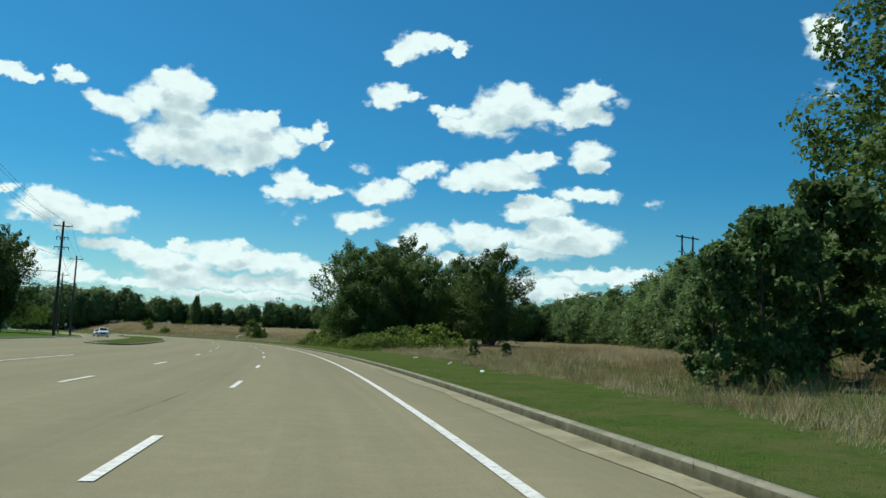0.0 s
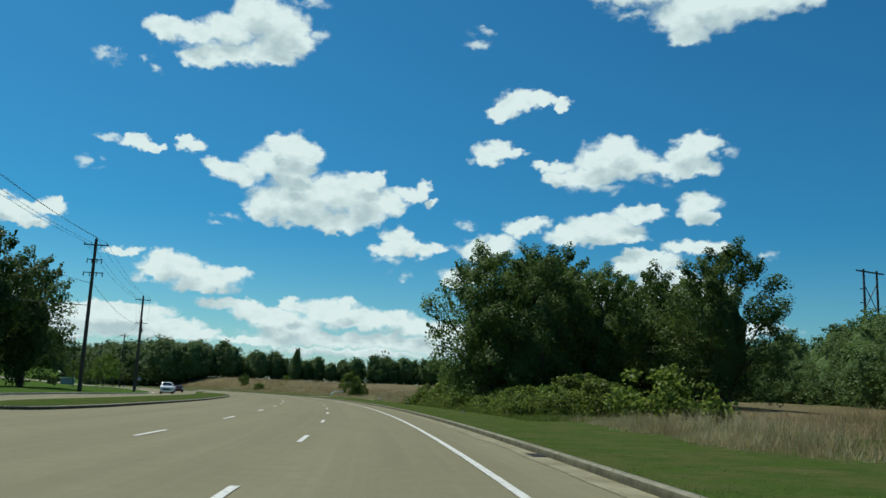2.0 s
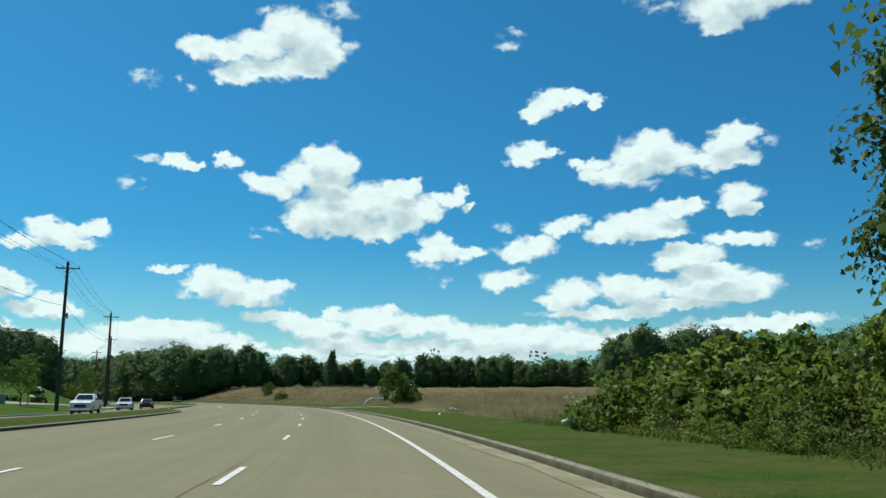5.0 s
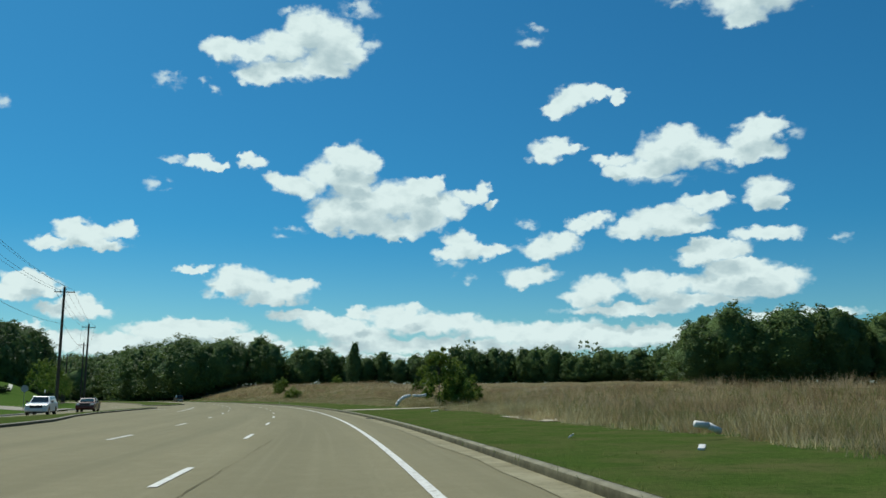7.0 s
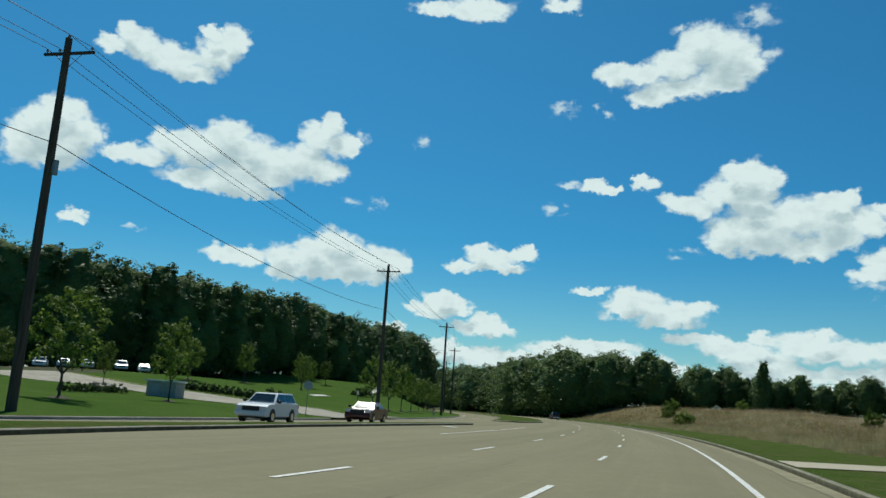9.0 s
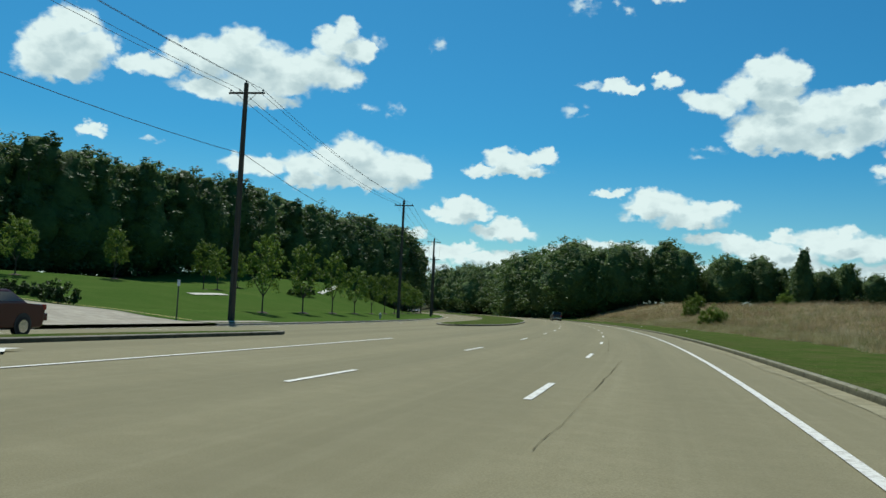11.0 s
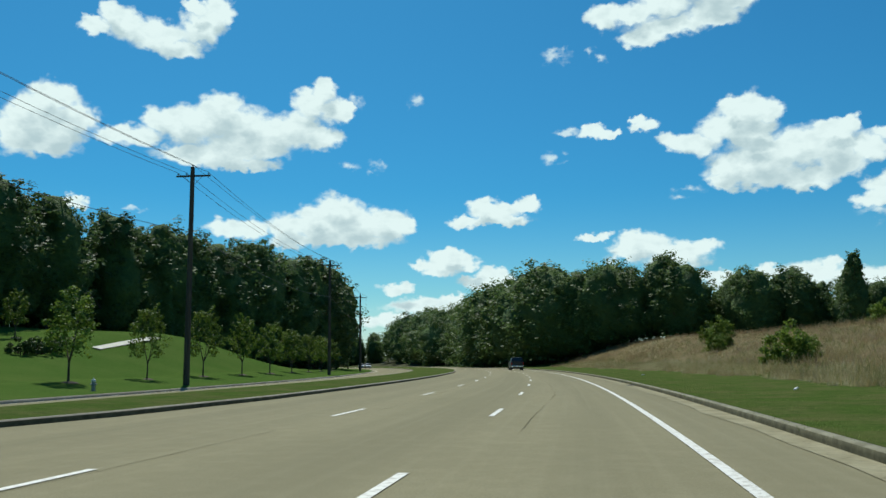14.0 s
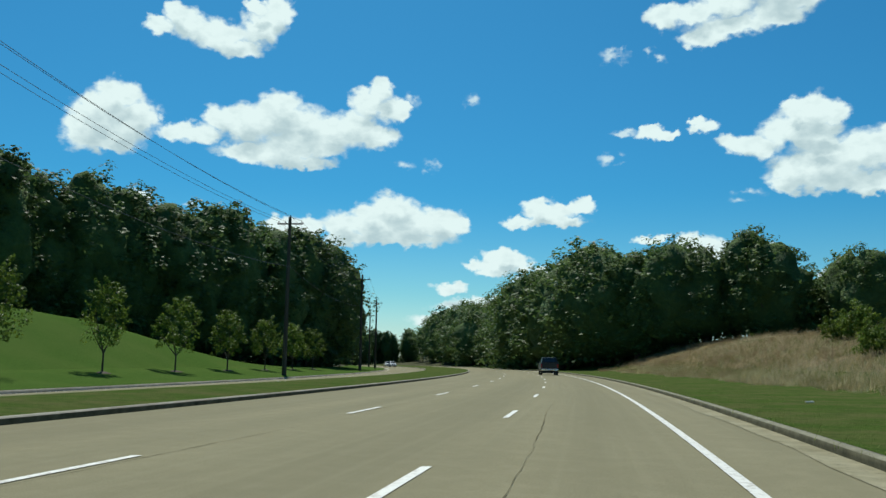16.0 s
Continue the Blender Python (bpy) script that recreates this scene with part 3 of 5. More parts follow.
def box(bm, x0, x1, y0, y1, z0, z1, bevel=0.0):
    r = bmesh.ops.create_cube(bm, size=1.0)
    bmesh.ops.transform(bm, matrix=Matrix.Translation(((x0 + x1) / 2, (y0 + y1) / 2, (z0 + z1) / 2)) @ Matrix.Diagonal((x1 - x0, y1 - y0, z1 - z0, 1)), verts=r["verts"])
    if bevel:
        edges = {e for v in r["verts"] for e in v.link_edges}
        bmesh.ops.bevel(bm, geom=list(edges), offset=bevel, segments=2, affect="EDGES", profile=0.6)


def tube(bm, p, q, r0, r1, n=8, cap=True):
    p, q = Vector(p), Vector(q)
    turn = (q - p).to_track_quat("Z", "Y").to_matrix()
    rings = []
    for c, r in ((p, r0), (q, r1)):
        rings.append([bm.verts.new(c + turn @ Vector((r * math.cos(2 * math.pi * i / n), r * math.sin(2 * math.pi * i / n), 0))) for i in range(n)])
    for i in range(n):
        bm.faces.new((rings[0][i], rings[0][(i + 1) % n], rings[1][(i + 1) % n], rings[1][i]))
    if cap:
        bm.faces.new(rings[0][::-1])
        bm.faces.new(rings[1])


def strip(name, stations, profile, material, label, category, smooth_shade=False):
    """A sheet along the road: profile(s) gives the d, z pairs of its cross-section."""
    rows = []
    for s in stations:
        pr = np.array(profile(s), float)
        x, y = at(np.full(len(pr), s), pr[:, 0])
        rows.append(np.stack([x, y, pr[:, 1]], 1))
    k = len(rows[0])
    i = (np.arange(len(rows) - 1)[:, None] * k + np.arange(k - 1)[None]).ravel()
    faces = np.stack([i, i + k, i + k + 1, i + 1], 1)
    mats = material if isinstance(material, list) else [material]
    slot = np.tile(np.minimum(np.arange(k - 1) // 2, len(mats) - 1), len(rows) - 1) if len(mats) > 1 else None
    me = mesh(name, np.concatenate(rows), faces, mats, slot, smooth_shade)
    if name == "road":
        own = np.array([(d, s) for s in stations for d, _ in profile(s)], np.float32)
        me.uv_layers.new(name="UVMap").data.foreach_set("uv", own[faces.ravel()].ravel())
    ob = new(name, me)
    return tagged(ob, label, category, kind="structure")


# ---------------------------------------------------------------- ground and road
def axis(lo, hi, step, far):
    inner = list(np.arange(lo, hi + 0.1, step))
    out, w, v = [], step, hi
    while v < far:
        w *= 1.25
        v += w
        out.append(v)
    low, w, v = [], step, lo
    while v > -far:
        w *= 1.25
        v -= w
        low.append(v)
    return np.array(low[::-1] + inner + out)


def build_ground():
    gx, gy = axis(-230, 120, 3.5, 4500), axis(-140, 420, 3.5, 4500)
    x, y = (a.ravel() for a in np.meshgrid(gx, gy))
    s, d = along(x, y)
    z = terrain(s, d)
    z = np.where((d > -13) & (d < 35), z - 0.5, z)
    away = np.hypot(x + 50, y - 150)
    z = z * (1 - ease(away, 500, 1200)) - 0.0
    n = len(gx)
    i = (np.arange(len(gy) - 1)[:, None] * n + np.arange(n - 1)[None]).ravel()
    faces = np.stack([i, i + 1, i + n + 1, i + n], 1)
    fs, fd = s[faces].mean(1), d[faces].mean(1)
    slot = np.where(fd < 12, 0, 1)
    slot[(fd > 75) | ((fd > 34) & (fs < 125)) | (fd < -130) | (fs > 440)] = 2
    tagged(new("ground", mesh("ground", np.stack([x, y, z], 1), faces, [M["field"], M["lawn"], M["floor"]], slot, True)),
           "rolling ground of lawn, dry field and woodland floor", "ground", kind="structure")


build_ground()
FULL = np.arange(-150, 641, 2.5)
ROAD_LEFT = 27.2
strip("road", FULL, lambda s: [(-1.46, 0.0), (1.7, 0.012), (5.1, 0.02), (8.6, 0.02), (12, 0.01), (15, 0.01 + bank(s, 15)), (19, 0.01 + bank(s, 19)), (23, 0.01 + bank(s, 23)), (ROAD_LEFT, bank(s, ROAD_LEFT))],
      M["asphalt"], "worn tan-grey asphalt road, slightly crowned", "road")
strip("gutter", FULL, lambda s: [(-1.80, 0.008), (-1.46 + 0.1 * math.sin(s * 0.7) * math.sin(s * 0.23) + 0.12, 0.0095)], M["gutter"], "sand-stained concrete gutter along the kerb", "gutter")
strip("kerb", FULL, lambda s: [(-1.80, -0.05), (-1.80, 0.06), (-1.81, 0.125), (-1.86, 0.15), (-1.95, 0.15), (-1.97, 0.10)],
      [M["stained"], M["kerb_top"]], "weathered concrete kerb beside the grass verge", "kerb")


def kerb_left(name, s0, s1):
    strip(name, np.arange(s0, s1 + 0.1, 2.0), lambda s: [(d, z + bank(s, 27.3)) for d, z in ((27.42, 0.1), (27.40, 0.15), (27.28, 0.15), (27.24, 0.12), (27.22, -0.05))],
          M["concrete"], "concrete kerb along the far carriageway", "kerb")


kerb_left("kerb_far_1", -150, 221)
kerb_left("kerb_far_2", 239, 640)
verge_d = np.concatenate(([-13.5, -13.0, -12], np.arange(-11, -2.4, 1.0), [-1.96]))
strip("verge_right", FULL, lambda s: [(d, float(terrain(s, d)) + (0.02 if d > -13.2 else -0.6)) for d in verge_d],
      M["grass"], "mown green grass verge behind the kerb", "grass verge", True)
lawn_d = np.concatenate(([27.41], np.arange(28.5, 36, 1.5), [36.0, 36.5]))
strip("verge_left", FULL, lambda s: [(d, float(terrain(s, d)) + (0.02 if d < 36.2 else -0.6)) for d in lawn_d],
      M["lawn"], "mown lawn along the far carriageway", "grass verge", True)


def median(name, outline, label):
    """A raised island: a kerb ring round grass. outline: s, right d, left d."""
    s_all = np.array([o[0] for o in outline])
    right, left = np.array([o[1] for o in outline]), np.array([o[2] for o in outline])
    st = np.unique(np.concatenate((s_all, np.arange(s_all[0], s_all[-1], 3.0))))
    r, l = np.interp(st, s_all, right), np.interp(st, s_all, left)
    loop_s, loop_d = np.concatenate((st, st[::-1])), np.concatenate((r, l[::-1]))
    mid_s, mid_d = np.clip(loop_s, st[0] + 1.0, st[-1] - 1.0), np.interp(loop_s, st, (r + l) / 2)
    rings = []
    for inset, z in ((0.0, -0.05), (0.02, 0.12), (0.05, 0.15), (0.17, 0.15), (0.18, 0.12)):
        reach = np.hypot(loop_s - mid_s, loop_d - mid_d) + 1e-6
        f = np.clip(1 - inset / reach, 0, 1)
        rs, rd = mid_s + (loop_s - mid_s) * f, mid_d + (loop_d - mid_d) * f
        x, y = at(rs, rd)
        rings.append(np.stack([x, y, z + bank(rs, rd)], 1))
    n = len(loop_s)
    faces = [(k * n + i, k * n + (i + 1) % n, (k + 1) * n + (i + 1) % n, (k + 1) * n + i) for k in range(4) for i in range(n)]
    root = tagged(new(name), label, "median", kind="structure")
    # Outer face in the dark stained material: its shade is in the colour too.
    part("kerb_ring", mesh("kerb_ring", np.concatenate(rings), faces, [M["stained"], M["concrete"]], [0] * n + [1] * (3 * n)), M["concrete"], root, "weathered concrete kerb")
    rows = []
    for u in np.linspace(0.02, 0.98, 7):
        dd = r + (l - r) * u
        inner = np.clip(dd, r + 0.16, np.maximum(l - 0.16, r + 0.17))
        x, y = at(st, inner)
        rows.append(np.stack([x, y, 0.13 + bank(st, inner) + 0.16 * np.sin(math.pi * u) * np.clip((l - r) / 5, 0, 1)], 1))
    k = len(st)
    i = (np.arange(6)[:, None] * k + np.arange(k - 1)[None]).ravel()
    part("turf", mesh("turf", np.concatenate(rows), np.stack([i, i + 1, i + k + 1, i + k], 1), M["grass"], None, True), M["concrete"], root, "short green turf")


median("median_1", [(46, 14.9, 15.3), (46.6, 14.3, 15.9), (48, 13.9, 16.6), (54, 13.5, 18.4), (90, 13.3, 19.0), (150, 13.4, 19.0), (157, 13.8, 19.0), (164, 14.8, 19.0), (173, 16.2, 19.0),
                    (186, 17.2, 19.0), (200, 16.8, 18.6), (212, 15.8, 17.6), (219, 15.0, 16.4), (220, 15.3, 15.9)], "long raised grass median with a concrete kerb")
median("median_2", [(257, 14.6, 15.0), (257.6, 14.1, 15.6), (260, 13.2, 16.6), (266, 12.0, 18.0), (275, 11.5, 18.8), (300, 11.4, 19.0), (640, 11.4, 19.0)],
       "long raised grass median with a rounded concrete nose")


# painted lines
def paint(name, s0, s1, d, width, label, material="paint", z=0.022):
    st = np.linspace(s0, s1, max(2, int((s1 - s0) / 2.5) + 1))
    pieces = strip(name, st, lambda s: [(e, z + bank(s, e)) for e in (d - width / 2, d + width / 2)], M[material], label, "road marking")
    return pieces


paint("edge_line", -150, 640, 0.0, 0.14, "solid white edge line, slightly worn", z=0.017)
paint("edge_line_far", -150, 640, 26.4, 0.12, "solid white edge line of the far carriageway")
DASH_ENDS = np.interp(np.arange(-8, 46), (-8, 0, 1, 2, 3, 4, 5, 6, 8, 11, 12, 13, 14, 18, 20, 22, 23, 46), (-115, -17.4, -5.1, 7.4, 22.8, 35, 47.6, 61, 87.5, 126.2, 139, 151.2, 164.4, 216.3, 243.6, 269, 281.3, 562)).tolist()
for s in DASH_ENDS:
    paint("lane_dash", s - 3.05, s, 3.36, 0.12, "worn white dashed lane mark on asphalt", z=0.025)
    paint("lane_dash", s - 3.05, s, 6.88, 0.12, "worn white dashed lane mark on asphalt", z=0.03)
for k in range(0, 50):
    paint("lane_dash", 6.8 + 12.19 * k - 3.05, 6.8 + 12.19 * k, 22.9, 0.12, "worn white dashed lane mark on asphalt", z=0.03)
paint("turn_lane_line", 187, 220, 10.95, 0.12, "solid white line of the left turn lane", z=0.026)
paint("turn_lane_line", -40, 13, 11.5, 0.12, "solid white line of the left turn lane", z=0.026)


# ---------------------------------------------------------------- trees
def leaf_cloud(rng, centres, radii, per, size, squash=0.8, droop=0.25):
    """Leaves as small bent diamonds on the outsides of many clumps."""
    n = len(centres) * per
    c, r = np.repeat(centres, per, 0), np.repeat(radii, per)
    v = rng.normal(size=(n, 3))
    v /= np.linalg.norm(v, axis=1, keepdims=True)
    p = c + v * (r * rng.uniform(0.45, 1.08, n))[:, None] * (1, 1, squash)
    out = v * 0.7 + rng.normal(size=(n, 3)) * 0.55 + (0, 0, 0.25)
    out /= np.linalg.norm(out, axis=1, keepdims=True)
    a = np.cross(out, rng.normal(size=(n, 3)))
    a /= np.linalg.norm(a, axis=1, keepdims=True)
    b = np.cross(out, a)
    ln = (size * rng.uniform(0.6, 1.35, n))[:, None]
    wd = ln * rng.uniform(0.32, 0.5, n)[:, None]
    dip = out * ln * droop
    verts = np.stack([p - a * ln * 0.5 - dip, p - b * wd, p + a * ln * 0.5 - dip, p + b * wd], 1).reshape(-1, 3)
    return verts, np.arange(n * 4).reshape(-1, 4)


def envelope(kind, u):
    if kind == "pine":
        return (1 - u) ** 0.75 * 0.95 + 0.08
    if kind == "tall":
        return np.sqrt(np.clip(1 - (1.75 * u - 0.8) ** 2, 0.03, 1)) * (1 - 0.25 * u)
    return np.sqrt(np.clip(1 - (1.9 * u - 0.82) ** 2, 0.04, 1))


def tree_meshes(name, seed, kind, height, radius, base, clumps, per, size, leaf, trunk_r=None, shell=0.12):
    rng = np.random.default_rng(seed)
    u = rng.uniform(0, 1, clumps) ** 0.9
    th = rng.uniform(0, 2 * math.pi, clumps)
    env = envelope(kind, u) * radius
    lump = 1 + 0.22 * np.sin(th * 3 + seed) + 0.15 * np.sin(th * 5 + 7 * u + seed)
    rho = env * lump * np.sqrt(rng.uniform(shell, 1, clumps))
    z = base + (height - base) * u * rng.uniform(0.93, 1.05, clumps)
    cen = np.stack([rho * np.cos(th), rho * np.sin(th), z], 1)
    rad = radius * rng.uniform(0.14, 0.30, clumps) * (0.55 if kind == "pine" else 1)
    verts, faces = leaf_cloud(rng, cen, rad, per, size, 0.55 if kind == "pine" else 0.8)
    crown = mesh(name + "_crown", verts, faces, leaf)
    bm = bmesh.new()
    tr = trunk_r or height * 0.018
    p = Vector((0, 0, -0.3))
    lean = rng.uniform(-0.03, 0.03, 2)
    steps = 5
    for k in range(steps):
        q = Vector((lean[0] * height * (k + 1) / steps + rng.uniform(-0.1, 0.1), lean[1] * height * (k + 1) / steps, height * 0.9 * (k + 1) / steps))
        tube(bm, p, q, tr * (1.25 if k == 0 else 1 - 0.17 * k), tr * (1 - 0.17 * (k + 1)), 8)
        p = q
    for k in range(min(9, clumps)):
        c = cen[rng.integers(clumps)]
        zb = max(base * 0.7, c[2] * rng.uniform(0.45, 0.7))
        tube(bm, (lean[0] * zb, lean[1] * zb, zb), c, tr * 0.4, tr * 0.1, 5, False)
    trunk = from_bm(name + "_trunk", bm, M["bark"])
    return trunk, crown


def unit(v):
    return v / np.linalg.norm(v, axis=1, keepdims=True)


def bough_points(g, centre, reach, long, thick, per):
    """Leaf places and their facing on boughs: flattened heaps of leaves, fullest on their upper and outer sides, that hang at the tips."""
    n = len(centre) * per
    c, w, l, h = np.repeat(centre, per, 0), np.repeat(unit(reach), per, 0), np.repeat(long, per), np.repeat(thick, per)
    v = unit(g.normal(size=(n, 3)) + w * 0.35 + (0, 0, 0.35))
    side = unit(np.cross(w, np.tile((0.0, 0.0, 1.0), (n, 1))) + 1e-6)
    run = np.sum(v * w, 1) * l
    across = np.sum(v * side, 1) * l * 0.62
    p = c + (w * run[:, None] + side * across[:, None] + np.outer(v[:, 2] * h, (0, 0, 1))) * g.uniform(0.55, 1.06, n)[:, None]
    p[:, 2] -= 0.22 * np.clip(run, 0, None) ** 2 / np.maximum(l, 0.1)
    return p, unit(v * 0.85 + g.normal(size=(n, 3)) * 0.4 + (0, 0, 0.3))


def leaf_mesh(name, g, p, out, size, leaf, corners):
    """One bent diamond or one small triangle for each leaf or spray of leaves."""
    n = len(p)
    a = unit(np.cross(out, g.normal(size=(n, 3))))
    b = np.cross(out, a)
    ln = (size * g.uniform(0.6, 1.35, n))[:, None]
    wd = ln * g.uniform(0.32, 0.5, n)[:, None]
    if corners == 3:
        verts = np.stack([p - a * ln * 0.5 - b * wd * 0.9, p + a * ln * 0.5 - b * wd * 0.6, p + b * wd * 1.3], 1)
    else:
        dip = out * ln * 0.22
        verts = np.stack([p - a * ln * 0.5 - dip, p - b * wd, p + a * ln * 0.5 - dip, p + b * wd], 1)
    return mesh(name, verts.reshape(-1, 3), np.arange(n * corners).reshape(-1, corners), leaf)


def bough_tree(name, seed, kind, height, radius, base, boughs, per, size, leaf, trunk_r, corners=4, shoots=0):
    """A tree whose crown is built of leafy boughs round forked limbs, with upright shoots that break its top."""
    g = np.random.default_rng(seed)
    u = (np.arange(boughs) + g.uniform(0, 1, boughs)) / boughs
    th = np.arange(boughs) * 2.39996 + g.normal(0, 0.5, boughs)
    lump = 1 + 0.2 * np.sin(th * 2 + seed) + 0.16 * np.sin(th * 3 + 8 * u + seed)
    rho = envelope(kind, u) * radius * lump * np.sqrt(g.uniform(0.3, 0.8, boughs))
    rise = base + (height - base) * (0.04 + 0.9 * u) * (1 + 0.05 * np.sin(th + seed))
    centre = np.stack([rho * np.cos(th), rho * np.sin(th), rise], 1)
    reach = np.stack([np.cos(th), np.sin(th), -0.15 + 0.75 * u + g.normal(0, 0.2, boughs)], 1)
    long = radius * g.uniform(0.26, 0.48, boughs) * (1.1 - 0.35 * u)
    p, out = bough_points(g, centre, reach, long, long * g.uniform(0.45, 0.75, boughs), per)
    if shoots:
        th2, r2 = g.uniform(0, 6.28, shoots), radius * np.sqrt(g.uniform(0.02, 0.8, shoots))
        foot = np.stack([r2 * np.cos(th2), r2 * np.sin(th2), base + (height - base) * np.sqrt(np.clip(1 - (r2 / radius) ** 2, 0.1, 1)) * g.uniform(0.66, 0.9, shoots)], 1)
        lean = unit(np.stack([np.cos(th2) * r2 / radius, np.sin(th2) * r2 / radius, np.full(shoots, 0.9)], 1) + g.normal(0, 0.15, (shoots, 3)))
        tall = radius * g.uniform(0.25, 0.55, shoots)
        m = per // 3
        w = g.uniform(0, 1, shoots * m)
        q = np.repeat(foot, m, 0) + np.repeat(lean * tall[:, None], m, 0) * w[:, None] + g.normal(size=(shoots * m, 3)) * (0.055 * radius * (1.15 - w))[:, None]
        p, out = np.concatenate((p, q)), np.concatenate((out, unit(g.normal(size=(shoots * m, 3)) + (0, 0, 0.4))))
    p[:, 2] = np.maximum(p[:, 2], 0.1)
    crown = leaf_mesh(name + "_crown", g, p, out, size, leaf, corners)
    bm = bmesh.new()
    limbs = 7 if corners == 4 else 3
    stem = base * 0.75 if base > 1.5 else 0.0
    if stem:
        tube(bm, Vector((0, 0, -0.4)), Vector((0.02, 0, stem)), trunk_r, trunk_r * 0.75, 8)
    for k in range(limbs):
        i = int(boughs * (0.35 + 0.6 * k / limbs))
        x, y, z = centre[i]
        foot, fork = Vector((0.1 * math.cos(k * 2.4), 0.1 * math.sin(k * 2.4), -0.4)) if not stem else Vector((0.02, 0, stem - 0.1)), Vector((x * 0.3, y * 0.3, max(base, z * 0.45)))
        tube(bm, foot, fork, trunk_r * 0.8, trunk_r * 0.5, 6)
        tube(bm, fork, Vector((x, y, z)), trunk_r * 0.5, trunk_r * 0.1, 5)
    for i in range(0, boughs, 2 if corners == 4 else 12):
        x, y, z = centre[i]
        tube(bm, Vector((x * 0.25, y * 0.25, z * 0.8)), centre[i] + unit(reach[i:i + 1])[0] * long[i] * 0.7, trunk_r * 0.16, 0.012, 4, False)
    return from_bm(name + "_trunk", bm, M["bark"]), crown


def core_mesh(name, seed, kind, height, radius, base):
    """The dense inside of a crown: a lumpy closed form that fills it to about two thirds."""
    g = np.random.default_rng(seed)
    bm = bmesh.new()
    bmesh.ops.create_icosphere(bm, subdivisions=3, radius=1.0)
    for v in bm.verts:
        u = (v.co.z + 1) / 2
        r = envelope(kind, np.array(u)) / max(0.15, math.sqrt(max(0.0, 1 - v.co.z ** 2)) + 0.12)
        n = 0.8 + 0.42 * noise.noise(v.co * 2.1 + Vector((seed, 0, 0))) + 0.3 * noise.noise(v.co * 5.0 + Vector((0, seed, 0)))
        v.co = Vector((v.co.x * radius * min(r, 1.15) * n, v.co.y * radius * min(r, 1.15) * n, base + (height - base) * (0.03 + 0.9 * u * (0.93 + 0.12 * n))))
    return from_bm(name, bm, M["core"], True)


def tree_thing(name, meshes, label, category, group="", core=None):
    root = tagged(new(name), label, category, group)
    part("trunk", meshes[0], None, root)
    part("crown", meshes[1], None, root)
    if core:
        part("inner_foliage", core, None, root)
    return root


planted = set()


def plant(protos, places, rng, spread=(0.85, 1.15), sink=0.0, tops=False):
    """The first use of each kind moves the built tree itself; the others are copies."""
    for i, (x, y, h) in enumerate(places):
        p, ph = protos[rng.integers(len(protos))]
        if tops:
            h = max(4.0, h - ground_at(x, y))
        k = h / ph * rng.uniform(0.97, 1.03)
        wide = rng.uniform(*spread)
        turn = rng.uniform(0, 6.28)
        m = Matrix.Translation((x, y, ground_at(x, y) - sink)) @ Matrix.Rotation(turn, 4, "Z") @ Matrix.Diagonal((k * wide, k * wide, k, 1))
        if p.name in planted:
            made = copy_thing(p, m)
            made.matrix_basis = m
        else:
            planted.add(p.name)
            p.matrix_basis = m


def line(points, gap, depth, rng, rows=2, h=(18, 24), jitter=0.35):
    """Places along a polyline, in rows going back to the left of its direction."""
    out = []
    pts = [Vector(p) for p in points]
    for a, b in zip(pts[:-1], pts[1:]):
        n = max(1, round((b - a).length / gap))
        t = (b - a).normalized()
        side = Vector((-t.y, t.x))
        for i in range(n):
            for r in range(rows):
                if r and i % 3 == 2:
                    continue
                p = a.lerp(b, (i + 0.5 * (r % 2)) / n) + side * depth * r + Vector((rng.uniform(-1, 1), rng.uniform(-1, 1))) * gap * jitter
                out.append((p.x, p.y, rng.uniform(*h)))
    return out


rng = np.random.default_rng(11)
far_oaks = []
for k in range(5):
    h, r, kind = 20.0, 5.0 + 0.55 * k, "round" if k % 2 else "tall"
    ms = bough_tree(f"far_oak_{k}", 20 + k, kind, h, r, 0.3, 76, 48, 0.45, M["leaf_oak"], 0.32, 3)
    far_oaks.append((tree_thing("tree", ms, "tall leafy green tree at the edge of the woods", "tree", "woodland trees", core_mesh(f"oak_core_{k}", 20 + k, kind, h, r, 0.2)), h))
far_pines = []
for k in range(4):
    h, r = 22.0, 4.6 + 0.4 * k
    ms = bough_tree(f"far_pine_{k}", 40 + k, "tall", h, r, 0.6, 86, 44, 0.42, M["leaf_pine"], 0.3, 3, 7)
    far_pines.append((tree_thing("pine_tree", ms, "tall dark pine in a dense stand of woods", "tree", "pine woods", core_mesh(f"pine_core_{k}", 40 + k, "tall", h, r, 0.4)), h))

# woods behind the lawn on the left, the far forest across the bend, and the treeline over the field
def road_line(*sd):
    return [tuple(float(v) for v in at(s, d)) for s, d in sd]


WIDE = (1.25, 1.6)
plant(far_pines, line([(-196, 330), (-181, 284), (-170, 250), (-162, 216), (-164, 186), (-172, 160), (-195, 128)], 4.8, -6, rng, 2, (23.2, 25.4)), rng, WIDE, tops=True)
plant(far_oaks, line([(-60, 354), (-92, 352)], 6.0, -7, rng, 2, (14.5, 17.5)), rng, (1.1, 1.5), tops=True)
plant(far_oaks, line([(-92, 352), (-118, 349)], 6.0, -7, rng, 2, (16, 19.5)), rng, WIDE, tops=True)
plant(far_oaks, line([(-118, 349), (-141, 350), (-160, 361), (-187, 381)] + road_line((500, -9), (540, -11), (580, -12), (620, -13), (680, -20)), 6.2, -7, rng, 2, (20, 24)), rng, WIDE, tops=True)
plant(far_pines, line([(-89, 348), (-86, 351)], 4, -5, rng, 1, (20.5, 21)), rng, tops=True)
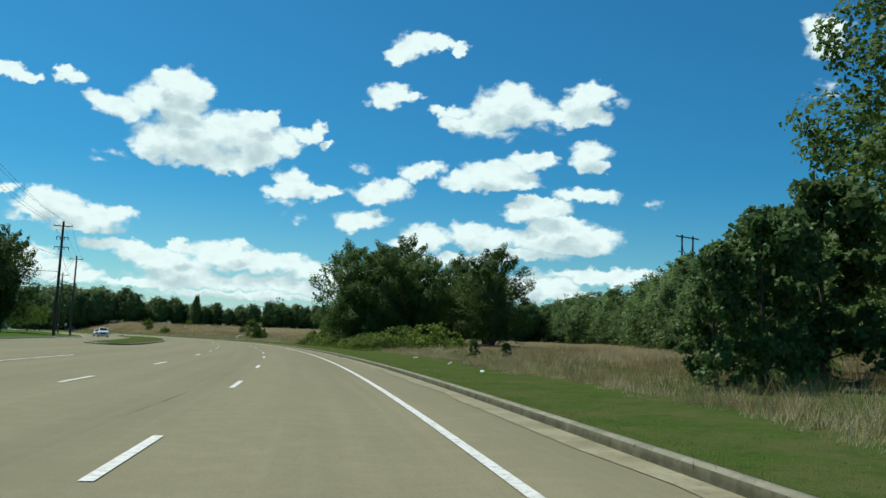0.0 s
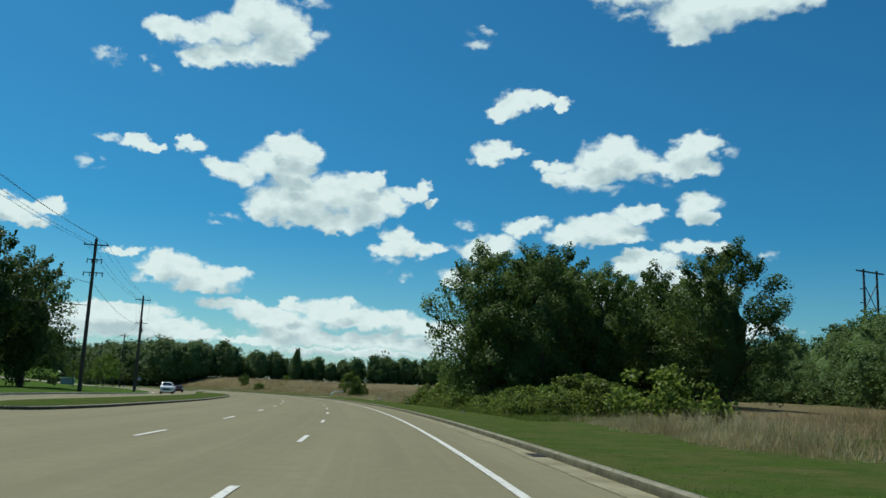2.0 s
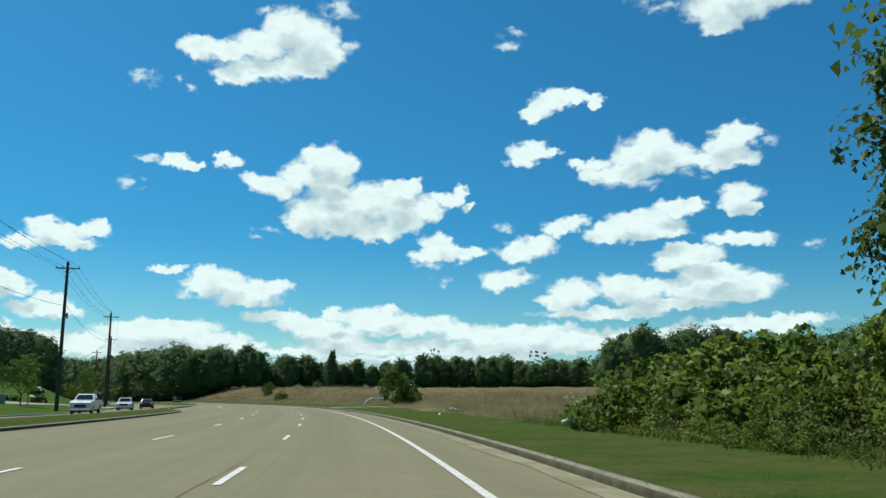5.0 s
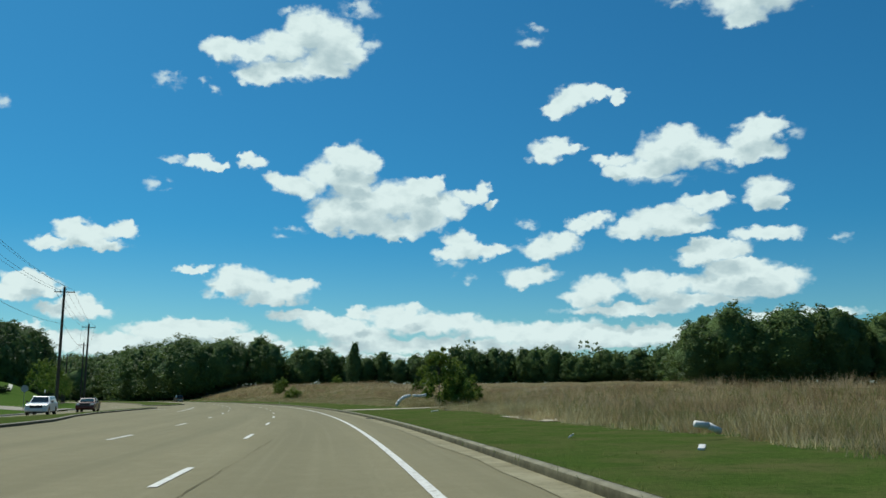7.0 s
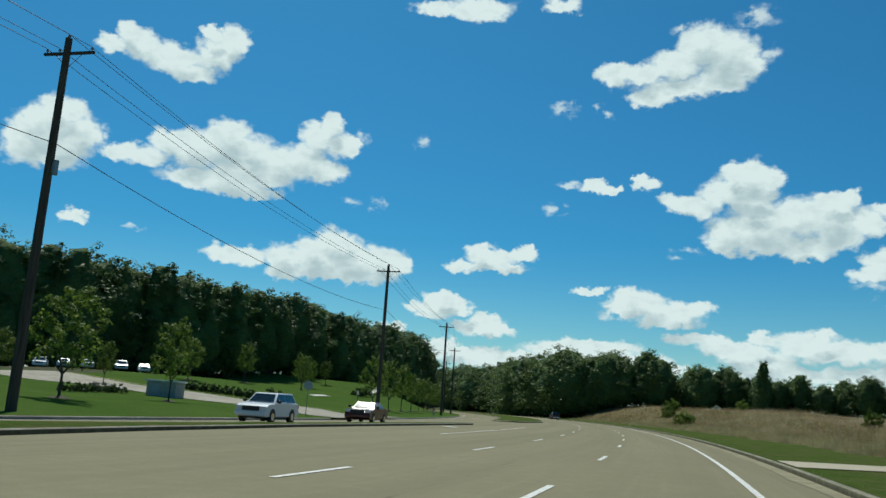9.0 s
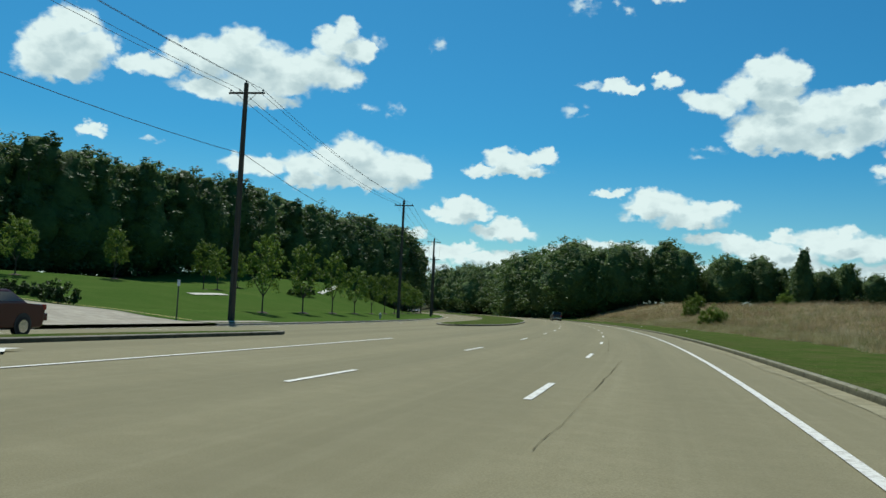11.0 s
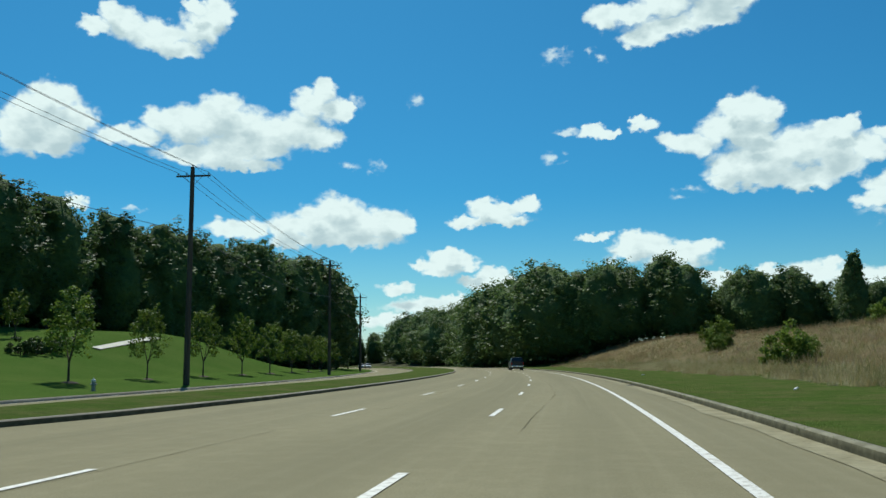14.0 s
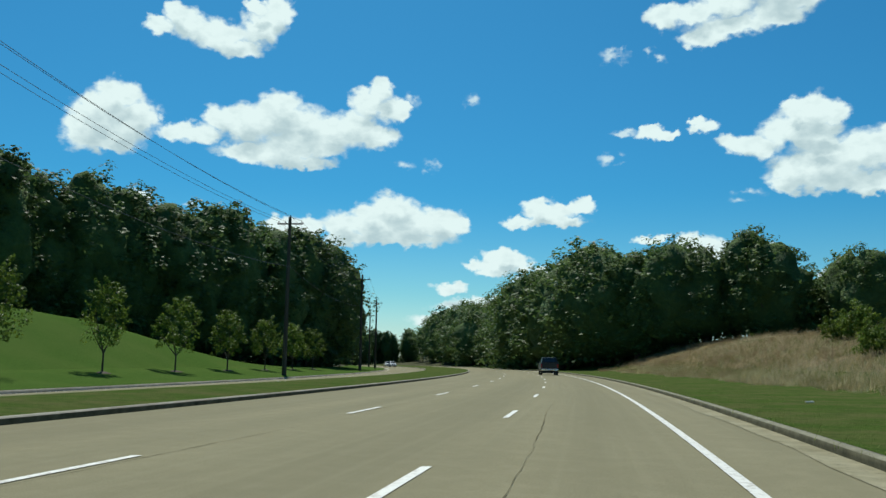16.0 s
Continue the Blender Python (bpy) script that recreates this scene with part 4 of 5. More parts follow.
plant(far_oaks, line([(75, 262), (45, 250), (14, 244)], 6.0, -9, rng, 2, (17, 20.5)), rng, WIDE, tops=True)
plant(far_oaks, line([(14, 244), (20, 290), (14, 330), (-22, 350)], 5.2, -9, rng, 2, (14, 17.5)), rng, (1.3, 1.8), tops=True)
plant(far_oaks, line([(-22, 350), (-46, 356), (-60, 354)], 5.4, -9, rng, 2, (16.5, 19.5)), rng, (1.1, 1.5), tops=True)
plant(far_oaks, line([(44, -24), (48, -4)], 5.0, -6, rng, 2, (10.5, 12.2)), rng, WIDE, tops=True)
plant(far_oaks, line([(48, -4), (52, 22), (60, 60)], 5.2, -7, rng, 2, (12, 15)), rng, WIDE, tops=True)
plant(far_oaks, line([(60, 60), (66, 100), (78, 150)], 6.0, -8, rng, 2, (14.5, 18.5)), rng, WIDE, tops=True)
plant(far_oaks, line([(78, 150), (80, 200), (75, 262)], 6.5, -8, rng, 2, (17, 22)), rng, WIDE, tops=True)
plant(far_pines, line(road_line((452, 42), (500, 44), (560, 44), (620, 40), (680, 10), (690, -20)), 8.0, 7, rng, 2, (13, 18)), rng, WIDE, tops=True)


def undergrowth(name, points, depth, height, count, size, leaf, label):
    """Low leafy growth that closes the foot of the woods."""
    g = np.random.default_rng(len(points) * 7 + count)
    pts = np.array(points)
    seg = np.hypot(*np.diff(pts, axis=0).T)
    run = np.concatenate(([0], np.cumsum(seg)))
    u = g.uniform(0, run[-1], count)
    x, y = np.interp(u, run, pts[:, 0]), np.interp(u, run, pts[:, 1])
    k = np.clip(np.searchsorted(run, u) - 1, 0, len(seg) - 1)
    dx, dy = np.diff(pts, axis=0)[k].T / seg[k]
    back = g.uniform(-0.25, 1, count) * depth
    x, y = x - dy * back, y + dx * back
    s, d = along(x, y)
    z = terrain(s, d) + height * g.uniform(0.0, 1.0, count) ** 1.3 * (0.7 + 0.5 * np.sin(u * 0.21) * np.sin(u * 0.083 + 1))
    v, f = leaf_cloud(g, np.stack([x, y, z], 1), g.uniform(0.5, 1.1, count), 9, size)
    tagged(new(name, mesh(name, v, f, leaf)), label, "undergrowth", kind="stuff")


LEFT_WOODS = [(-196, 330), (-181, 284), (-170, 250), (-162, 216), (-164, 186), (-172, 160), (-195, 128)]
FAR_WOODS = [(-58, 354), (-90, 352), (-118, 348), (-141, 350), (-160, 361), (-187, 381)] + road_line((500, -9), (540, -11), (580, -12), (620, -13), (680, -20))
FIELD_WOODS = [(40, -22), (46, -4), (52, 22), (60, 60), (66, 100), (78, 150), (80, 200), (75, 262), (45, 250), (14, 244), (20, 290), (14, 330), (-22, 350), (-58, 354)]
undergrowth("undergrowth", LEFT_WOODS, -8, 7, 2600, 0.6, M["leaf_pine"], "dark leafy undergrowth at the foot of the pine woods")
undergrowth("undergrowth", FAR_WOODS, -8, 8, 2800, 0.65, M["leaf_oak"], "green leafy undergrowth at the foot of the far woods")
undergrowth("undergrowth", FIELD_WOODS, -8, 6, 2600, 0.65, M["leaf_oak"], "green leafy undergrowth along the field's edge")
undergrowth("undergrowth", [(14, 244), (19, 290), (12, 332), (-24, 352), (-60, 355)], -10, 13, 1500, 0.8, M["leaf_oak"], "green leafy saplings closing the treeline over the field")
undergrowth("undergrowth", road_line((452, 42), (500, 44), (560, 44), (620, 40), (680, 10), (690, -20)), 8, 7, 1600, 0.7, M["leaf_pine"], "dark undergrowth where the road bends away")

# grove beside the road
near_trees = []
for k in range(3):
    ms = bough_tree(f"grove_{k}", 60 + k, "round", 12.6, 4.6, 0.8, 64, 165, 0.24, M["leaf_grove"], 0.24, 4, 26)
    near_trees.append((tree_thing("tree", ms, "dense dark-green broadleaf tree in a roadside grove", "tree", "roadside grove", core_mesh(f"grove_core_{k}", 60 + k, "round", 10.2, 2.5, 1.2)), 13.0))
plant(near_trees, [(11.5, 39.5, 13.2), (12.2, 49, 16.8), (19.5, 36, 12.4), (20, 46, 12.5), (24, 44, 12.2), (24.5, 50, 12.0)], rng, (0.9, 1.1), 0.2)
plant(near_trees, [(39, -39, 16), (45, -44, 18), (40, -53, 18)], rng, (0.95, 1.1), 0.2)
plant(near_trees, [(-54, 66, 17), (-55, 58, 20), (-57, 50, 22), (-58, 42, 23), (-62, 62, 20), (-66, 52, 22)], rng, (0.85, 1.0), 0.2)
ms = bough_tree("roadside_tree", 77, "round", 12.6, 4.5, 1.1, 84, 300, 0.18, M["leaf_grove"], 0.26, 4, 30)
front_trees = [(tree_thing("tree", ms, "dense dark-green broadleaf tree leaning over the verge", "tree", "roadside grove", core_mesh("front_core", 77, "round", 9.8, 2.2, 1.3)), 13.0)]
plant(front_trees, [(5.7, 30.0, 13.6), (9.6, 34.5, 13.6), (9.4, 27.5, 12.6), (14.5, 31, 12.0), (22.8, 26.2, 12.2), (33.4, -47, 17.5)], rng, (0.95, 1.05), 0.2)


# young pines, bushes and vines along the verge
ms = tree_meshes("young_pine", 91, "tall", 4.4, 1.5, 0.0, 70, 90, 0.17, M["leaf_pine"], 0.07)
sapling_pines = [(tree_thing("pine_tree", ms, "bushy young pine in the tall grass", "tree", "young pines"), 4.4)]
plant(sapling_pines, [(19.6, -56.6, 3.6), (21.4, -55.2, 4.6), (23.2, -52, 5.2), (25.4, -50.5, 6.4), (23.6, -47, 4.4), (27, -43, 5.0), (16, -28, 1.2), (18.4, -24, 1.0)], rng, (0.9, 1.15))


def bush_meshes(name, seed, w, h, clumps, per, size, leaf):
    g = np.random.default_rng(seed)
    th, rr = g.uniform(0, 6.28, clumps), np.sqrt(g.uniform(0, 1, clumps))
    z = h * (0.12 + 0.75 * g.uniform(0, 1, clumps) * np.sqrt(np.clip(1 - rr ** 2, 0.05, 1)))
    cen = np.stack([w * rr * np.cos(th), w * rr * np.sin(th), z], 1)
    v, f = leaf_cloud(g, cen, g.uniform(0.14, 0.3, clumps) * w, per, size, 0.8)
    v[:, 2] = np.maximum(v[:, 2], -0.05)
    crown = mesh(name + "_leaves", v, f, leaf)
    bm = bmesh.new()
    for k in range(6):
        c = cen[g.integers(clumps)]
        tube(bm, (c[0] * 0.2, c[1] * 0.2, -0.15), tuple(c), 0.035, 0.012, 5, False)
    return from_bm(name + "_stems", bm, M["bark"]), crown


def bush_thing(name, ms, label, category, group):
    root = tagged(new(name), label, category, group)
    part("stem", ms[0], None, root)
    part("foliage", ms[1], None, root)
    return root


vines = [(bush_thing("vine_thicket", bush_meshes(f"vine_{k}", 120 + k, 1.7, 2.0, 46, 48, 0.145, M["leaf_vine"]),
                     "sunlit thicket of bright green vines and brambles", "bush", "vine thickets"), 2.0) for k in range(3)]
places = []
for s in np.arange(58, 104, 1.9):
    for row in range(2):
        d = -7.6 - 1.9 * row + rng.uniform(-0.6, 0.6)
        x, y = at(s + rng.uniform(-0.8, 0.8), d)
        places.append((float(x), float(y), (1.3 + 0.5 * row) * rng.uniform(0.75, 1.3)))
for s in np.arange(60, 105, 1.7):
    x, y = at(s + rng.uniform(-0.6, 0.6), -6.5 + rng.uniform(-0.4, 0.4))
    places.append((float(x), float(y), rng.uniform(0.5, 0.95)))
for s, d, h in ((98, -7.6, 2.6), (101, -9, 2.8), (95, -9, 3.2), (104, -11, 2.4), (92, -10.5, 3.4), (62, -12, 2.6), (66, -13, 3.0), (70, -11.5, 2.4), (56, -14, 3.4), (76, -10.5, 2.2)):
    x, y = at(s, d)
    places.append((float(x), float(y), h))
plant(vines, places, rng, (0.85, 1.2), 0.1)
shrubs = [(bush_thing("shrub", bush_meshes("shrub_0", 140, 1.3, 2.4, 60, 60, 0.13, M["leaf_young"]), "rounded green shrub in the dry field", "bush", "field shrubs"), 2.4)]
plant(shrubs, [(-95.5, 294, 3.6), (-97.5, 296, 3.0), (-90.5, 279, 2.2)] + [(*map(float, at(s, d)), h) for s, d, h in ((302.5, -12.5, 3.2), (304.5, -14, 2.4), (185.5, -12.5, 3.2), (188, -13.5, 3.8), (340, -17, 2.6), (330, -30, 2.8), (255, -26, 2.4))], rng, (0.8, 1.0), 0.1)
ms = tree_meshes("field_tree", 95, "round", 4.6, 1.9, 0.5, 50, 90, 0.17, M["leaf_young"], 0.06)
plant([(tree_thing("young_tree", ms, "small leafy tree standing in the dry field", "tree"), 4.6)], [(*map(float, at(186, -11)), 4.8)], rng)

# young trees planted on the lawn
lawn_protos = []
for k in range(3):
    ms = bough_tree(f"lawn_tree_{k}", 150 + k, "tall", 7.2, 1.75 + 0.15 * k, 2.2, 44, 62, 0.19, M["leaf_young"], 0.09, 3, 8)
    root = tree_thing("young_tree", ms, "slender young tree planted on the lawn, with a mulch ring", "tree", "lawn trees")
    bm = bmesh.new()
    bmesh.ops.create_cone(bm, cap_ends=True, segments=14, radius1=0.75, radius2=0.25, depth=0.16, matrix=Matrix.Translation((0, 0, 0.06)))
    part("mulch_ring", bm, M["mulch"], root, "dark mulch ring")
    lawn_protos.append((root, 7.4))
places = [(*map(float, at(s, 34 + 0.4 * math.sin(s))), h) for s, h in ((265, 7.5), (277.7, 7.9), (290.3, 7.6), (302.4, 6.6), (314.9, 6.2), (328.4, 6.6), (341.3, 6.8), (354, 6.4), (367, 6.2), (380, 6.0), (393, 6.0), (406, 6.0))]
places += [(*map(float, at(s, d)), h) for s, d, h in ((195, 36, 7.0), (212, 38, 6.4), (180, 40, 5), (293, 52, 6.5), (306, 55, 6.0), (318, 56, 5.6), (281, 58, 6.2), (268, 62, 6), (333, 56, 5.2), (240, 60, 5), (226, 64, 5), (215, 60, 5))]
plant(lawn_protos, places, rng, (0.85, 1.2))
small = [(bush_thing("shrub", bush_meshes("clipped_shrub", 160, 0.75, 1.1, 30, 60, 0.1, M["leaf_hedge"]), "clipped dark green hedge shrub beside the drive", "bush", "hedge"), 1.1)]
places = [(*map(float, at(246.2, 44.5 + 1.15 * k)), 1.25) for k in range(8)] + [(*map(float, at(242.2, 40.5)), 2.0)]
places += [(*map(float, at(s, d)), 1.0) for s, d in ((212, 47), (214, 47), (216, 47.2), (218, 47), (220, 47))]
places += [(*map(float, at(s, d)), 1.8) for s, d in ((317.3, 46.5), (319.4, 46.1), (321.4, 45.8))]
plant(small, places, rng, (0.9, 1.1))


# ---------------------------------------------------------------- utility poles and wires
POLES = [(53, 17.2), (118, 17.05), (183, 16.7), (246.7, 16.4), (311.6, 16.15), (371.7, 15.6), (430, 15.2), (488, 15.0), (546, 15.0), (604, 15.0)]
ARM = (-1.25, -0.55, 1.25)


def utility_pole(s, top, kit):
    x, y = (float(v) for v in at(s, 29.7))
    root = tagged(new("utility_pole"), "tall weathered wooden utility pole with a crossarm", "utility pole", "utility poles")
    root.matrix_basis = Matrix.Translation((x, y, ground_at(x, y) - 0.3)) @ Matrix.Rotation(heading(s), 4, "Z")
    h = top + 0.3 - ground_at(x, y)
    bm = bmesh.new()
    for k in range(4):
        tube(bm, (0, 0, (h + 0.7) * k / 4), (0, 0, (h + 0.7) * (k + 1) / 4), 0.25 - 0.022 * k, 0.25 - 0.022 * (k + 1), 12, k in (0, 3))
    part("shaft", bm, M["pole"], root)
    bm = bmesh.new()
    box(bm, -1.4, 1.4, 0.11, 0.22, h - 0.07, h + 0.07, 0.012)
    part("crossarm", bm, M["pole"], root)
    for side in (-1, 1):
        bm = bmesh.new()
        tube(bm, (0, 0.16, h - 0.75), (side * 0.75, 0.17, h - 0.05), 0.018, 0.018, 6)
        part("brace", bm, M["steel"], root)
    for a in ARM + (0.0,):
        bm = bmesh.new()
        z = h + 0.07 if a else h + 0.7
        tube(bm, (a, 0.16 if a else 0, z), (a, 0.16 if a else 0, z + 0.1), 0.02, 0.02, 6)
        tube(bm, (a, 0.16 if a else 0, z + 0.08), (a, 0.16 if a else 0, z + 0.13), 0.075, 0.06, 10)
        tube(bm, (a, 0.16 if a else 0, z + 0.13), (a, 0.16 if a else 0, z + 0.2), 0.06, 0.035, 10)
        part("insulator", bm, M["ceramic"], root)
    if kit:
        bm = bmesh.new()
        tube(bm, (0.36, 0, 11.2), (0.36, 0, 11.9), 0.13, 0.13, 12)
        box(bm, 0.15, 0.3, -0.05, 0.05, 11.3, 11.8)
        part("switch_box", bm, M["steel"], root, "small grey equipment can")
    if s == 118:
        for drop, half in ((1.75, 0.8), (3.3, 1.05)):
            bm = bmesh.new()
            box(bm, -half, half, 0.1, 0.2, h - drop - 0.05, h - drop + 0.05, 0.01)
            part("equipment_arm", bm, M["pole"], root)
            for a in (-half, -half * 0.35, half * 0.35, half):
                bm = bmesh.new()
                tube(bm, (a, 0.18, h - drop - 0.42), (a, 0.26, h - drop + 0.1), 0.07, 0.05, 8)
                part("fuse_cutout", bm, M["ceramic"], root)
    bm = bmesh.new()
    tube(bm, (0.19, 0.03, 0.3), (0.17, 0.03, 3.2), 0.03, 0.03, 6)
    part("conduit", bm, M["steel"], root)


for i, (s, top) in enumerate(POLES):
    utility_pole(s, top, i == 2)


def wire(a, b, sag, r, label):
    a, b = Vector(a), Vector(b)
    side = Vector((b.y - a.y, a.x - b.x, 0)).normalized()
    verts = []
    for k in range(13):
        u = k / 12
        p = a.lerp(b, u) - Vector((0, 0, 4 * sag * u * (1 - u)))
        verts += [tuple(p + side * (r * math.cos(w)) + Vector((0, 0, r * math.sin(w)))) for w in (0, 1.2566, 2.5133, 3.7699, 5.0265)]
    rings = [(5 * k + i, 5 * k + (i + 1) % 5, 5 * k + 5 + (i + 1) % 5, 5 * k + 5 + i) for k in range(12) for i in range(5)]
    tagged(new("power_line", mesh("power_line", verts, rings, M["wire"])), label, "cable", "overhead lines")


for (s0, t0), (s1, t1) in zip(POLES[:-1], POLES[1:]):
    for off, dz, sag in ((-1.25, 0.27, 0.9), (-0.55, 0.27, 0.9), (1.25, 0.27, 0.9), (0.0, 0.9, 0.8), (0.19, -4.6, 1.1)):
        ends = []
        for s, t in ((s0, t0), (s1, t1)):
            x, y = at(s, 29.7 - off)
            ends.append((float(x), float(y), t + dz))
        wire(*ends, sag, 0.016 if dz > -1 else 0.022, "thin dark overhead wire strung between utility poles")


wire((*map(float, at(118, 29.9)), 9.9), (*map(float, at(112, 46)), 10.4), 0.25, 0.04, "thick service cable running from a pole into the trees")


def h_frame():
    """A tall two-legged transmission structure behind the trees."""
    a, b = Vector((*map(float, at(205.7, -163.4)), 0)), Vector((*map(float, at(206.5, -169.2)), 0))
    root = tagged(new("transmission_tower"), "tall dark two-legged transmission structure above the trees", "pylon")
    base = ground_at(a.x, a.y)
    root.matrix_basis = Matrix.Translation((a.x, a.y, base)) @ Matrix.Rotation(math.atan2(b.y - a.y, b.x - a.x), 4, "Z")
    w, h = (b - a).length, 42.3 - base
    for x in (0.0, w):
        bm = bmesh.new()
        tube(bm, (x, 0, -0.5), (x, 0, h), 0.5, 0.3, 10)
        part("leg", bm, M["rust"], root)
    bm = bmesh.new()
    box(bm, -3.2, w + 3.2, -0.15, 0.15, h - 0.9, h - 0.5)
    part("crossarm", bm, M["rust"], root)
    for x0, x1 in ((0, w), (w, 0)):
        bm = bmesh.new()
        tube(bm, (x0, 0.2, h - 12), (x1, 0.2, h - 4), 0.14, 0.14, 6)
        part("brace", bm, M["rust"], root)
    for z in (h - 6, h - 10, h - 14):
        bm = bmesh.new()
        box(bm, -1.9, 0, -0.1, 0.1, z, z + 0.25)
        part("bracket", bm, M["rust"], root)


h_frame()


# ---------------------------------------------------------------- side street, path, signs, small structures
def patch(name, outline, lift, material, label, category, n=10):
    """A paved patch draped on the ground between two edges of s, d places."""
    (a, b), (c, d) = outline
    rows = []
    for u in np.linspace(0, 1, n * 2):
        l, r = np.array(a) * (1 - u) + np.array(b) * u, np.array(c) * (1 - u) + np.array(d) * u
        q = np.array([l * (1 - v) + r * v for v in np.linspace(0, 1, n)])
        x, y = at(q[:, 0], q[:, 1])
        rows.append(np.stack([x, y, terrain(q[:, 0], q[:, 1]) + lift], 1))
    i = (np.arange(n * 2 - 1)[:, None] * n + np.arange(n - 1)[None]).ravel()
    return tagged(new(name, mesh(name, np.concatenate(rows), np.stack([i, i + n, i + n + 1, i + 1], 1), material)), label, category, kind="structure")


patch("side_street", (((222, 27.3), (230, 70)), ((238, 27.3), (246, 70))), 0.05, M["concrete"], "pale concrete side street meeting the road", "road")
patch("drive_kerb", (((238.0, 28.5), (246, 70)), ((238.25, 28.5), (246.25, 70))), 0.14, M["yellow"], "yellow painted kerb of the side street", "kerb", 4)
patch("footpath_1", (((272, 45.2), (282, 45.4)), ((272, 44.2), (282, 44.4))), 0.05, M["pale"], "pale concrete footpath crossing the lawn", "path")
patch("footpath_2", (((329, 45.9), (347, 46.5)), ((329, 45.0), (347, 45.6))), 0.05, M["pale"], "pale concrete footpath over the lawn mound", "path")
patch("footpath_apron", (((239, 27.6), (250, 27.6)), ((239, 29.2), (249, 28.8))), 0.05, M["concrete"], "pale concrete apron beside the kerb", "path", 4)
patch("gravel_entrance", (((176.5, -2.0), (179, -13)), ((181.0, -2.0), (181.5, -13))), 0.045, M["gravel"], "pale gravel field entrance across the verge", "path")
patch("bare_earth", (((142, -6.5), (150, -6.8)), ((142, -7.6), (150, -8.0))), 0.04, M["gravel"], "bare sandy patch in the verge", "ground patch", 5)


def stop_sign():
    x, y = (float(v) for v in at(220.4, 29.6))
    root = tagged(new("stop_sign"), "octagonal stop sign seen from its grey back, on a steel post", "sign")
    root.matrix_basis = Matrix.Translation((x, y, ground_at(x, y))) @ Matrix.Rotation(heading(220) + 0.25, 4, "Z")
    bm = bmesh.new()
    tube(bm, (0, 0, -0.2), (0, 0, 2.95), 0.03, 0.03, 8)
    part("post", bm, M["steel"], root)
    bm = bmesh.new()
    bmesh.ops.create_cone(bm, cap_ends=True, segments=8, radius1=0.41, radius2=0.41, depth=0.012,
                          matrix=Matrix.Translation((0, -0.04, 2.55)) @ Matrix.Rotation(math.pi / 2, 4, "X") @ Matrix.Rotation(math.pi / 8, 4, "Z"))
    part("plate", bm, M["sign_back"], root)


stop_sign()


def marker_post():
    x, y = (float(v) for v in at(239.5, 30.3))
    root = tagged(new("marker_post"), "slim dark post with a pale cap beside the side street", "post")
    root.matrix_basis = Matrix.Translation((x, y, ground_at(x, y)))
    bm = bmesh.new()
    tube(bm, (0, 0, -0.2), (0, 0, 2.2), 0.045, 0.04, 8)
    part("post", bm, M["green_post"], root)
    bm = bmesh.new()
    box(bm, -0.07, 0.07, -0.07, 0.07, 2.2, 2.6, 0.01)
    part("cap", bm, M["white"], root)


marker_post()


def pump_house():
    root = tagged(new("utility_shed"), "small beige block utility shed with a flat white roof", "shed")
    root.matrix_basis = Matrix.Translation((-90, 146, ground_at(-90, 146))) @ Matrix.Rotation(0.5, 4, "Z")
    bm = bmesh.new()
    box(bm, -1.4, 1.4, -1.0, 1.0, -0.2, 1.35, 0.02)
    part("wall", bm, M["beige"], root)
    bm = bmesh.new()
    box(bm, -1.55, 1.55, -1.15, 1.15, 1.35, 1.5, 0.02)
    part("roof", bm, M["white"], root)
    bm = bmesh.new()
    box(bm, -0.9, -0.1, -1.03, -0.99, 0.0, 1.2)
    part("door", bm, M["sign_back"], root)


pump_house()


def hydrant():
    x, y = (float(v) for v in at(297, 29.7))
    root = tagged(new("fire_hydrant"), "small grey fire hydrant with a white cap on the lawn", "hydrant")
    root.matrix_basis = Matrix.Translation((x, y, ground_at(x, y))) @ Matrix.Rotation(heading(297), 4, "Z")
    bm = bmesh.new()
    tube(bm, (0, 0, -0.1), (0, 0, 0.06), 0.17, 0.17, 12)
    tube(bm, (0, 0, 0.06), (0, 0, 0.6), 0.12, 0.115, 12)
    part("barrel", bm, M["steel"], root)
    bm = bmesh.new()
    bmesh.ops.create_uvsphere(bm, u_segments=12, v_segments=8, radius=0.135, matrix=Matrix.Translation((0, 0, 0.62)))
    tube(bm, (0, 0, 0.72), (0, 0, 0.82), 0.035, 0.03, 6)
    part("bonnet", bm, M["white"], root, "white domed bonnet")
    for way in ((-1, 0), (1, 0), (0, -1)):
        bm = bmesh.new()
        tube(bm, (0.1 * way[0], 0.1 * way[1], 0.42), (0.2 * way[0], 0.2 * way[1], 0.42), 0.06, 0.065, 10)
        part("outlet", bm, M["steel"], root)


hydrant()


def arrow():
    """The left-turn arrow in the turn lane."""
    bm = bmesh.new()
    pts = [(-0.06, 0), (0.06, 0), (0.06, 1.6), (-0.35, 2.1), (-0.35, 2.5), (-1.05, 1.9), (-0.35, 1.3), (-0.35, 1.75), (-0.06, 1.5)]
    vs = [bm.verts.new((1.2 * px, 1.2 * py, 0)) for px, py in pts]
    bm.faces.new(vs)
    bmesh.ops.triangulate(bm, faces=bm.faces[:])
    ob = new("turn_arrow", from_bm("turn_arrow", bm, M["paint"]))
    x, y = at(200, 13.2)
    ob.matrix_basis = Matrix.Translation((float(x), float(y), 0.04)) @ Matrix.Rotation(heading(200), 4, "Z")
    tagged(ob, "white painted left-turn arrow on the asphalt", "road marking", kind="structure")


arrow()


